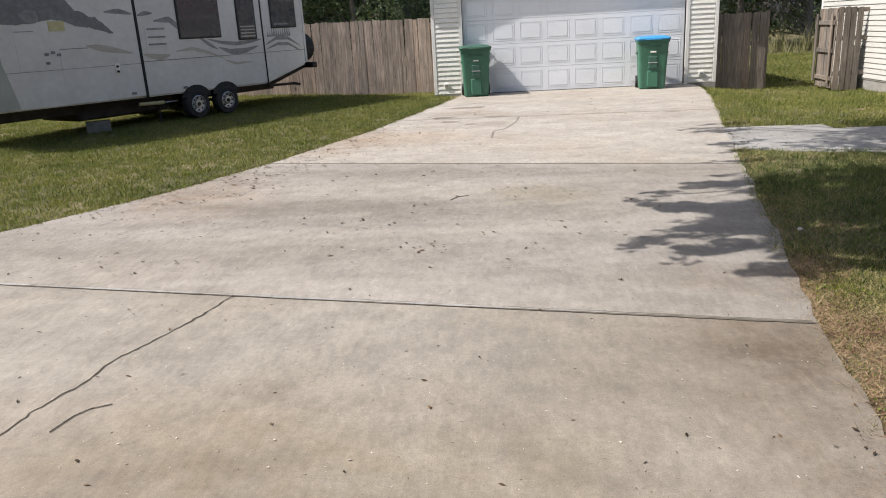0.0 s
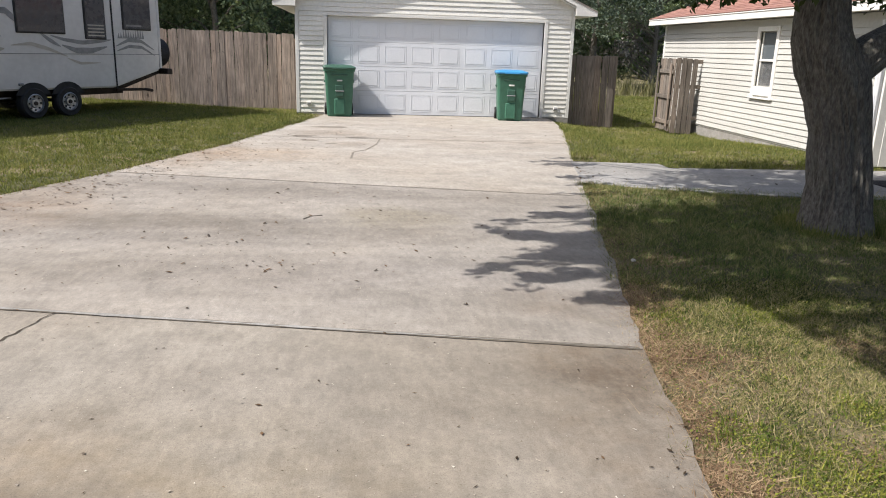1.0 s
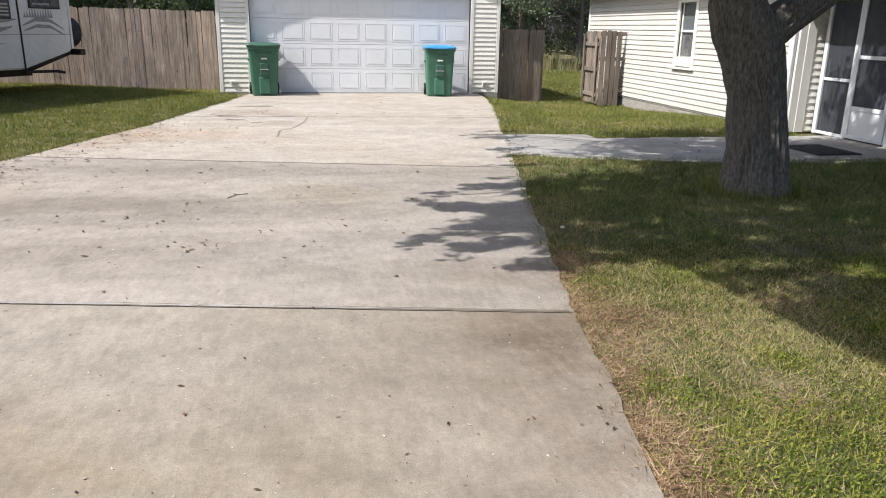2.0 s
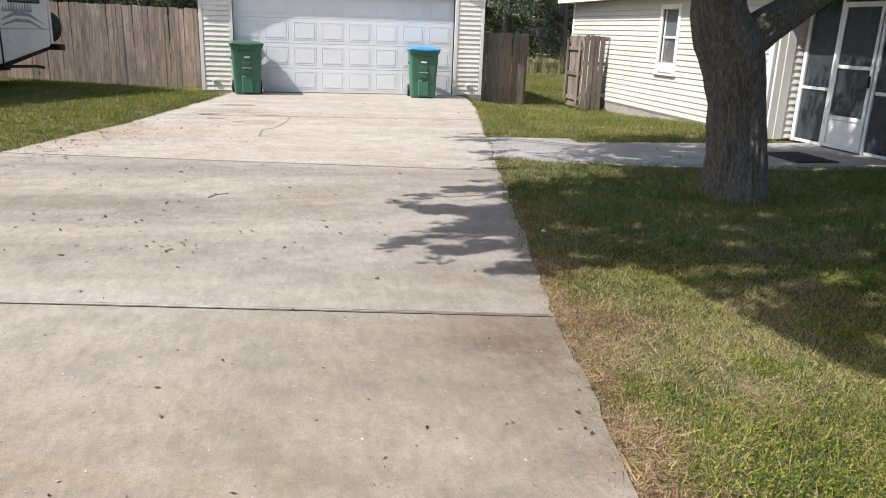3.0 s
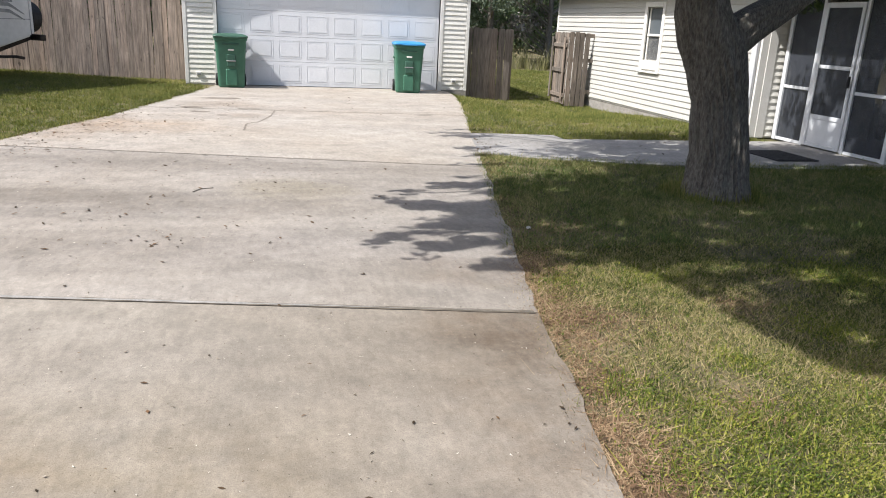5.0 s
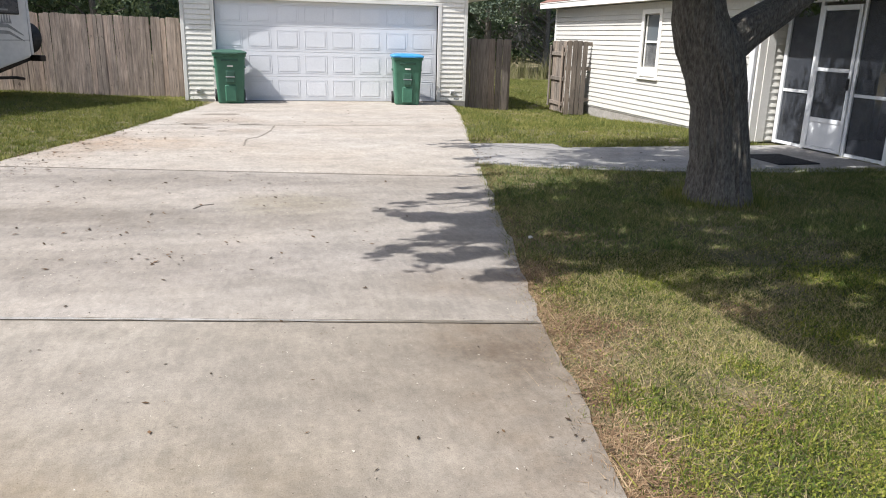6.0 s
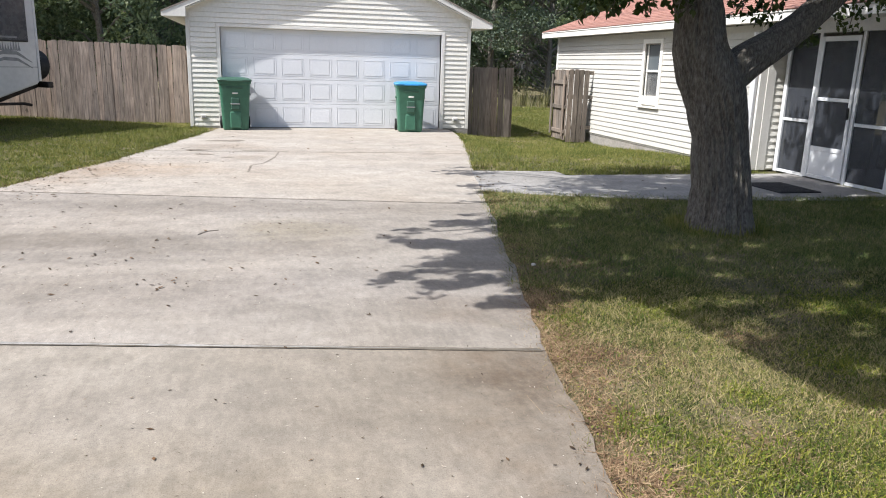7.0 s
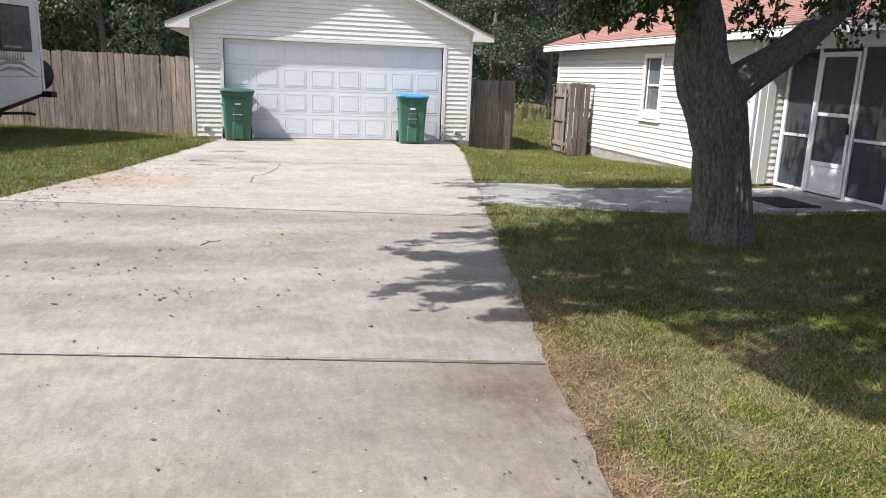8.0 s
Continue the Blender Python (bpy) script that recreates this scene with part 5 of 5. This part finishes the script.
# slender unseen sprays, shaped by the shade they cast over the drive: where the shade of tip and root falls, thickness
rb = np.random.default_rng(77)
SPRAYS = [((1.57, -12.30), (1.80, -12.02), (2.75, -11.85), 0.085), ((1.88, -10.83), (2.25, -11.1), (2.95, -11.25), 0.12), ((2.0, -10.6), (2.2, -10.62), (2.38, -10.7), 0.05), ((1.92, -11.83), (2.2, -11.78), (2.7, -11.62), 0.075),
          ((2.0, -11.62), (2.12, -11.62), (2.3, -11.66), 0.04), ((1.82, -12.58), (2.1, -12.34), (2.75, -12.2), 0.095), ((2.18, -12.80), (2.36, -12.78), (2.75, -12.5), 0.095), ((2.44, -10.2), (2.7, -10.36), (3.05, -10.4), 0.10), ((2.68, -9.97), (2.8, -9.98), (2.95, -10.0), 0.05),
          ((2.86, -9.27), (3.1, -9.24), (3.5, -9.2), 0.05), ((3.2, -8.74), (3.35, -8.68), (3.7, -8.6), 0.07), ((3.28, -8.22), (3.45, -8.2), (3.8, -8.1), 0.09), ((3.28, -7.15), (3.5, -7.12), (4.0, -7.05), 0.10), ((3.18, -6.92), (3.5, -6.85), (4.0, -6.8), 0.07), ((3.5, -6.57), (3.7, -6.5), (4.2, -6.4), 0.06), ((2.3, -11.36), (2.5, -11.4), (2.9, -11.45), 0.08)]
CLUMPS = []
for tip, mid, root, th in SPRAYS:
    h = float(rb.uniform(3.0, 3.5))
    lift = (Vector((g[0] - 0.78 * z, g[1] - SUN.y * z, z)) for g, z in ((tip, h), (mid, h + 0.06), (root, h + 0.1)))
    a, m, b = lift
    part("twig", tube([a, m, b, b.lerp(Vector((TX - 0.5, TY, 3.0)), 0.5) + Vector((0, 0, 0.3)), (TX - 0.5, TY, 3.0)], [0.004, 0.009, 0.014, 0.03, 0.045], 6), BARK, oak)
    length = (m - a).length + (b - m).length
    n = int(length / 0.05) + 2
    for i in range(n):
        u = i / (n - 1)
        p = a.lerp(m, u * 2) if u < 0.5 else m.lerp(b, u * 2 - 1)
        r = th * (0.35 + 0.65 * min(1, u * 1.7)) * float(rb.uniform(0.55, 1.3))
        off = th * 0.95 * rb.normal(size=2) * min(1, 0.3 + u)
        CLUMPS.append((p.x + off[0], p.y + off[1], p.z, r * 1.25, r * 0.85, r))
part("outer_leaves", leaf_mesh(clump_points(CLUMPS, 5400, rb), 0.085, LEAF, rb, 0.3, 0.5), LEAF, oak)
# sprays that hang below the crown
hang = []
for k in range(36):
    x = float(br.uniform(3.35, 4.75)) if k < 18 else float(br.uniform(5.3, 7.3))
    y, z = float(br.uniform(-11.0, -10.1)), float(br.uniform(2.04, 2.5))
    if k % 5 == 0:
        z -= 0.12
    hang.append((x, y, z, 0.15, 0.17, 0.17))
    part("twig", tube([(x, y, z - 0.1), (x + 0.06, y, z + 0.3), (x + 0.3, y - 0.05, 3.0)], [0.004, 0.007, 0.012], 5), BARK, oak)
part("hanging_leaves", leaf_mesh(clump_points(hang, 1900, br), 0.08, LEAF, br, 0.9, 0.55), LEAF, oak)


# ---- other trees ----
def tree(name, label, x, y, h, spread, n, leaf, mat, rng, low=0.25, group=""):
    t = thing(name, label, "tree", group, m=Matrix.Translation((x, y, float(ground_z(np.float64(x), np.float64(y))))))
    lean = rng.normal(0, 0.25, 2)
    part("trunk", tube([(0, 0, -0.2), (0.02, 0, h * 0.2), (lean[0] * 0.5, lean[1] * 0.5, h * 0.55), (lean[0], lean[1], h * 0.92)], [0.012 * h + 0.03, 0.010 * h + 0.02, 0.007 * h, 0.02], 10), BARK, t)
    clumps = []
    bm = bmesh.new()
    for i in range(int(26 + spread * 6)):
        u = float(rng.uniform(low, 1.0))
        a = float(rng.uniform(0, 6.283))
        r = spread * (1 - 0.75 * max(0, u - 0.35)) * float(rng.uniform(0.35, 1.0))
        e = Vector((r * math.cos(a), r * math.sin(a), h * u))
        s = Vector((0, 0, max(0.4, h * u - 0.5 * r)))
        tube([s, s.lerp(e, 0.6) + Vector((0, 0, 0.1)), e], [0.05, 0.03, 0.008], 5, bm)
        k = float(rng.uniform(0.22, 0.42)) * spread
        clumps.append((e.x, e.y, e.z, k, k, k * 0.6))
    part("branch_work", bm, BARK, t)
    part("crown", leaf_mesh(clump_points(clumps, n, rng), leaf, mat, rng, 0.3, 0.5), mat, t)
    return t


tr = np.random.default_rng(21)
WOODS = "trees of the wood behind the fence"
for x, y, h, s in ((-14.5, 9.5, 9, 3.2), (-10.2, 8.2, 8, 3.0), (-6.8, 9.6, 9, 3.3), (-3.9, 8.0, 8, 2.9), (-2.2, 11.8, 9.5, 3.2), (-8.5, 13.5, 11, 3.8), (-4.0, 14.0, 11, 3.8), (1.5, 19.0, 11, 3.6)):
    tree("tree", "dense dark green tree of the wood behind the fence", x, y, h, s, 15000, 0.17, LEAF_WOOD_HAZY, tr, 0.08, WOODS)
tree("conifer", "dark drooping evergreen behind the garage corner", 11.2, 17.0, 12, 3.0, 36000, 0.14, LEAF_FIR_HAZY, tr, 0.14)
tree("conifer", "dark drooping evergreen behind the garage corner", 8.6, 19.0, 12, 3.2, 24000, 0.16, LEAF_FIR_HAZY, tr, 0.1)
tree("bare_tree", "grey half-bare tree behind the house corner", 14.3, 17.5, 10, 2.8, 5000, 0.2, LEAF_GREY, tr, 0.1)
tree("tree", "grey-green tree far behind the lawn", 15.5, 20.5, 10, 3.4, 7000, 0.26, LEAF_WOOD_HAZY, tr, 0.05, WOODS)
tree("tree", "grey-green tree far behind the lawn", 11.0, 23.0, 10, 3.4, 7000, 0.26, LEAF_WOOD_HAZY, tr, 0.05, WOODS)
tree("tree", "grey-green tree far behind the lawn", 20.0, 24.0, 11, 3.8, 6000, 0.28, LEAF_WOOD_HAZY, tr, 0.05, WOODS)


def far_woods():
    """A belt of foliage all round, closing the view."""
    rg = np.random.default_rng(5)
    cl = []
    for a in np.linspace(0, 2 * math.pi, 150, endpoint=False):
        r = 42 + 8 * float(rg.uniform(0, 1))
        for z in (1.5, 4.5, 8.0, 11.0):
            cl.append((2 + r * math.cos(a), -4 + r * math.sin(a), z * float(rg.uniform(0.8, 1.1)), 2.4, 2.4, 2.0))
    return leaf_mesh(clump_points(cl, 52000, rg), 0.55, BACK, rg, 0.2, 0.6)


tagged(part("far_woods", far_woods(), BACK), "dark belt of far woodland foliage", "woods", kind="stuff")
bm = bmesh.new()
ring = [[bm.verts.new((2 + 56 * math.cos(2 * math.pi * k / 64), -4 + 56 * math.sin(2 * math.pi * k / 64), z + (1.6 * noise.noise((k * 0.9, 0, 0)) if z > 0 else 0))) for k in range(64)] for z in (-1.0, 12.0)]
loft(ring, bm, False)
tagged(part("backdrop", bm, BACK), "dim wall of distant woods", "backdrop", kind="structure")


# ---- grass, weeds, fallen leaves ----
def blades(x0, x1, y0, y1, density, height, width, mat, seed, keep=None, grow=0.03, lean=0.8):
    rg = np.random.default_rng(seed)
    n = int((x1 - x0) * (y1 - y0) * density)
    tufts = max(1, n // 14)
    k = rg.integers(0, tufts, n)
    tall = rg.lognormal(0, 0.42, tufts)[k]
    spread = rg.uniform(0.02, 0.09, tufts)[k]
    x = rg.uniform(x0, x1, tufts)[k] + rg.normal(0, 1, n) * spread
    y = rg.uniform(y0, y1, tufts)[k] + rg.normal(0, 1, n) * spread
    ok = ~on_paving(x, y, -grow)
    if keep is not None:
        ok &= keep(x, y, rg)
    x, y, tall = x[ok], y[ok], tall[ok]
    n = len(x)
    h = height * rg.uniform(0.4, 1.35, n) * tall
    a = rg.uniform(0, 2 * np.pi, n)
    l = np.abs(rg.normal(0, lean, n)) * h
    b = rg.uniform(0, 2 * np.pi, n)
    w = width * rg.uniform(0.6, 1.3, n)
    z = ground_z(x, y)
    base = np.stack([x, y, z], 1)
    s = np.stack([np.cos(a) * w / 2, np.sin(a) * w / 2, 0 * w], 1)
    tip = base + np.stack([np.cos(b) * l, np.sin(b) * l, h], 1)
    return fast_mesh(np.stack([base - s, base + s, tip], 1).reshape(-1, 3), 3, mat)


# worn patches; the three north of y = -12 stand in for sun flecks
BARE_AND_FLECKS = [(2.7, -13.74, 0.26), (2.29, -14.29, 0.15), (2.88, -14.77, 0.16), (2.22, -14.92, 0.12), (3.55, -13.58, 0.18), (3.16, -11.86, 0.2), (6.5, -10.18, 0.3), (2.46, -13.9, 0.15), (3.7, -14.7, 0.2), (5.0, -10.1, 0.25)]


def bare(x, y):
    """How far a spot lies in one of the worn patches and stand-in sun flecks, 0 to 1."""
    return np.max([np.exp(-((x - cx) ** 2 + (y - cy) ** 2) / (r * r)) for cx, cy, r in BARE_AND_FLECKS], axis=0)


def patchy(x, y, rg):
    """Thin and bare spots, more of them along the drive's edge."""
    f = np.sin(x * 1.9 + 1.3 * np.sin(y * 1.1)) * np.sin(y * 1.6 + 1.7 * np.sin(x * 0.8)) + 0.5 * np.sin(x * 5.1 + y * 3.3) * np.sin(y * 4.7 - x * 2.0)
    edge = np.clip((x - edge_x(RIGHT, y)) / 0.45 - 0.15 + 0.35 * np.sin(y * 3.7) * np.sin(y * 1.3), 0, 1)
    edge = np.maximum(edge, 0.85 * smooth(-12.9, -12.3, y))
    return rg.uniform(0, 1, len(x)) < np.clip(0.56 + 0.62 * f, 0.08, 1.0) * (0.12 + 0.88 * edge) * (1 - 0.85 * bare(x, y))


tagged(part("grass", blades(1.7, 6.4, -16.6, -12.4, 26000, 0.0175, 0.0046, GRASS, 1, patchy, 0.09, 1.5), GRASS), "patchy mown grass with straw beside the drive", "grass", kind="stuff")
tagged(part("grass", blades(2.3, 9.0, -12.4, -8.4, 9500, 0.028, 0.007, SHADE_GRASS, 2, lambda x, y, r: patchy(x, y, r) | (r.uniform(0, 1, len(x)) < 0.4), 0.06, 1.3), SHADE_GRASS), "patchy mown grass under the tree", "grass", kind="stuff")
tagged(part("grass", blades(3.6, 8.5, -8.4, 1.4, 2600, 0.035, 0.009, LAWN, 3), LAWN), "sunlit mown lawn between garage and house", "grass", kind="stuff")
tagged(part("grass", blades(-12.5, -0.3, -12.5, 1.1, 3600, 0.030, 0.009, LAWN, 4, lambda x, y, r: x < edge_x(LEFT, y) + 0.08, 0.08), LAWN), "mown lawn round the trailer", "grass", kind="stuff")
tagged(part("grass", blades(5.7, 13.0, 1.4, 13.6, 1300, 0.045, 0.014, LAWN, 5, None, 0.03, 1.2), LAWN), "back lawn beyond the gate", "grass", kind="stuff")
tagged(part("tall_weeds", blades(8.2, 18.0, 13.5, 16.5, 170, 0.55, 0.025, STRAW, 6, None, 0.03, 0.3), STRAW), "tall pale weeds at the end of the back lawn", "weeds", kind="stuff")


WEEDS = [(2.43, -14.5, 0.14), (2.64, -14.8, 0.18), (2.78, -15.0, 0.25), (2.9, -15.2, 0.35), (3.2, -15.05, 0.35), (3.33, -13.1, 0.22), (3.86, -14.0, 0.2), (2.6, -15.3, 0.25), (2.65, -13.1, 0.13), (2.33, -15.1, 0.12), (4.6, -13.2, 0.3), (3.6, -15.0, 0.45), (4.3, -14.5, 0.3), (3.9, -15.5, 0.4), (3.1, -14.3, 0.12)]


def in_weeds(x, y, rg):
    ok = np.zeros(len(x), bool)
    for cx, cy, r in WEEDS:
        ok |= rg.uniform(0, 1, len(x)) < 0.9 * np.exp(-((x - cx) ** 2 + (y - cy) ** 2) / (r * r))
    return ok


tagged(part("lawn_weeds", blades(2.0, 5.6, -16.2, -12.3, 9000, 0.021, 0.007, WEED, 15, in_weeds, 0.02, 1.2), WEED), "vivid green broad-leaved weeds in the lawn", "weeds", kind="stuff")
def clover():
    """Small round leaves lying flat among the blades of the green patches."""
    rg = np.random.default_rng(41)
    n = 120000
    x, y = rg.uniform(2.0, 5.2, n), rg.uniform(-16.0, -12.4, n)
    ok = in_weeds(x, y, rg) & (rg.uniform(0, 1, n) < 0.4) & ~on_paving(x, y, 0.0) | (rg.uniform(0, 1, n) < 0.05) & ~on_paving(x, y, 0.05)
    x, y = x[ok], y[ok]
    n = len(x)
    z = ground_z(x, y) + rg.uniform(0.010, 0.028, n)
    a, r = rg.uniform(0, 6.283, n), rg.uniform(0.0026, 0.0048, n)
    tilt = rg.normal(0, 0.45, (n, 2))
    k = np.arange(6) * np.pi / 3
    dx, dy = r[:, None] * np.cos(a[:, None] + k) * 1.25, r[:, None] * np.sin(a[:, None] + k)
    q = np.stack([x[:, None] + dx, y[:, None] + dy, z[:, None] + dx * tilt[:, :1] + dy * tilt[:, 1:]], 2)
    return fast_mesh(q.reshape(-1, 3), 6, WEED)


tagged(part("clover", clover(), WEED), "small round clover leaves in the lawn", "clover", kind="stuff")
tagged(part("trunk_weeds", blades(4.6, 5.9, -11.2, -9.9, 4200, 0.065, 0.010, LAWN, 16, lambda x, y, r: np.abs(np.hypot(x - TX, y - TY + 0.25) - 0.38) < 0.08 + 0.1 * r.uniform(0, 1, len(x)), 0.02, 0.5), LAWN), "longer grass round the foot of the tree", "grass", kind="stuff")


def near_edge(x, y, rg):
    d = x - edge_x(RIGHT, y)
    return rg.uniform(0, 1, len(x)) < np.exp(-((d - 0.08) / 0.17) ** 2) * (0.35 + 0.65 * (np.sin(y * 2.3) * np.sin(y * 0.9 + 1) > -0.2)) * (1 - 0.8 * smooth(-12.9, -12.3, y)) + 0.35 * bare(x, y)


tagged(part("dry_straw", blades(1.4, 4.3, -16.6, -6.8, 30000, 0.012, 0.006, DRY, 12, near_edge, 0.14, 3.0), DRY), "flattened reddish straw along the edge of the drive", "straw", kind="stuff")


def west_edge(x, y, rg):
    return rg.uniform(0, 1, len(x)) < np.exp(-((x - edge_x(LEFT, y) + 0.02) / 0.06) ** 2)


tagged(part("dry_straw", blades(-4.6, -0.3, -12.5, -1.0, 9000, 0.012, 0.007, DEAD, 13, west_edge, 0.14, 2.0), DEAD), "dark brown thatch along the lawn's edge", "straw", kind="stuff")


def litter():
    rg = np.random.default_rng(9)
    P = []
    y = rg.uniform(-13, -3.6, 430)
    P.append(np.stack([edge_x(LEFT, y) + 0.08 + np.abs(rg.normal(0, 0.75, 430)), y], 1))
    P.append(np.stack([rg.uniform(-3.2, 1.6, 150), rg.uniform(-12.6, -8.8, 150)], 1))
    P.append(np.stack([rg.uniform(0.2, 3.6, 60), rg.uniform(-4.2, -1.8, 60)], 1))
    P.append(np.stack([rg.uniform(-2.9, 2.2, 240), rg.uniform(-16, -9, 240)], 1))
    P.append(np.stack([rg.uniform(-0.2, 4.3, 50), rg.uniform(-9, -0.8, 50)], 1))
    P.append(rg.normal((-0.2, -11.3), (0.2, 0.09), (18, 2)))
    P.append(rg.normal((1.05, -10.4), (0.2, 0.25), (26, 2)))
    P.append(rg.normal((-2.5, -10.0), (0.4, 0.5), (60, 2)))
    P.append(rg.normal((1.92, -14.72), (0.1, 0.06), (9, 2)))
    P.append(np.stack([rg.uniform(3.6, 8.0, 90), rg.uniform(-9.2, -7.2, 90)], 1))
    y = rg.uniform(-15.5, -6, 420)
    P.append(np.stack([edge_x(RIGHT, y) + np.abs(rg.normal(0.12, 0.1, 420)), y], 1))
    P.append(np.stack([rg.normal(0.35, 0.35, 45), rg.normal(-15.28, 0.07, 45)], 1))
    y = rg.uniform(-11.0, -5.5, 300)
    P.append(np.stack([edge_x(LEFT, y) + 0.05 + np.abs(rg.normal(0, 0.5, 300)), y], 1))
    P.append(rg.normal((0.1, -12.1), (0.16, 0.09), (22, 2)))
    P.append(rg.normal((-1.2, -13.4), (0.5, 0.2), (16, 2)))
    crumbs = 520
    P.append(np.stack([rg.uniform(-2.6, 2.0, crumbs), rg.uniform(-16, -9.2, crumbs)], 1))
    P = np.concatenate(P)
    n = len(P)
    L = rg.uniform(0.014, 0.044, n)
    L[-crumbs:] *= 0.42
    L = L * np.where(P[:, 1] < -12.5, 0.95, np.where(P[:, 1] < -9.8, 1.4, 1.9))
    L *= np.where(rg.uniform(0, 1, n) < 0.6, 0.6, 1.0)
    a = rg.uniform(0, 6.283, n)
    d, s = np.stack([np.cos(a), np.sin(a)], 1), np.stack([-np.sin(a), np.cos(a)], 1)
    z0 = 0.0028 + 0 * a
    def v(p, h):
        return np.concatenate([p, (z0 + h)[:, None]], 1)
    w = (L * rg.uniform(0.2, 0.5, n))[:, None]
    q = np.stack([v(P - d * L[:, None] / 2, 0 * L), v(P + s * w / 2, L * 0.07), v(P + d * L[:, None] / 2, 0.12 * L), v(P - s * w / 2, L * 0.1)], 1)
    return fast_mesh(q.reshape(-1, 3), 4, DEAD)


def grit():
    """Sand grains, chips and crumbs on the concrete."""
    rg = np.random.default_rng(31)
    n = 14000
    y = -16.5 + 12.5 * rg.uniform(0, 1, n) ** 1.35
    x = edge_x(LEFT, y) + (edge_x(RIGHT, y) - edge_x(LEFT, y)) * rg.uniform(0, 1, n)
    k = (x > -4.5)
    c = np.stack([x, y, np.full(n, 0.0028)], 1)[k]
    n = len(c)
    L = rg.uniform(0.003, 0.010, n)
    v = rg.normal(size=(n, 3, 3)) * L[:, None, None] * 0.6
    v[:, :, 2] = np.abs(v[:, :, 2]) * 0.5
    return fast_mesh((c[:, None, :] + v).reshape(-1, 3), 3, GRIT)


tagged(part("grit", grit(), GRIT), "sand grains and crumbs on the concrete", "grit", kind="stuff")
tagged(part("fallen_leaves", litter(), DEAD), "scattered curled brown leaves on the concrete", "leaves", kind="stuff")


def twig(points, r, label):
    tagged(part("twig", tube([(x, y, 0.002 + r) for x, y in points], r, 6), BARK), label, "twig")


twig([(-1.12, -14.58), (-1.09, -14.45), (-1.05, -14.39), (-0.97, -14.35)], 0.0028, "thin curved twig on the concrete")
twig([(0.30, -10.62), (0.36, -10.5), (0.46, -10.46)], 0.0035, "thin curved twig on the concrete")
st = bmesh.new()
bmesh.ops.create_icosphere(st, subdivisions=2, radius=0.02)
for v in st.verts:
    v.co *= 1 + 0.3 * noise.noise(v.co * 25)
    v.co.z *= 0.6
tagged(at(part("stone", st, STONE), Matrix.Translation((2.86, -11.95, 0.012))), "small pale stone at the edge of the drive", "stone")
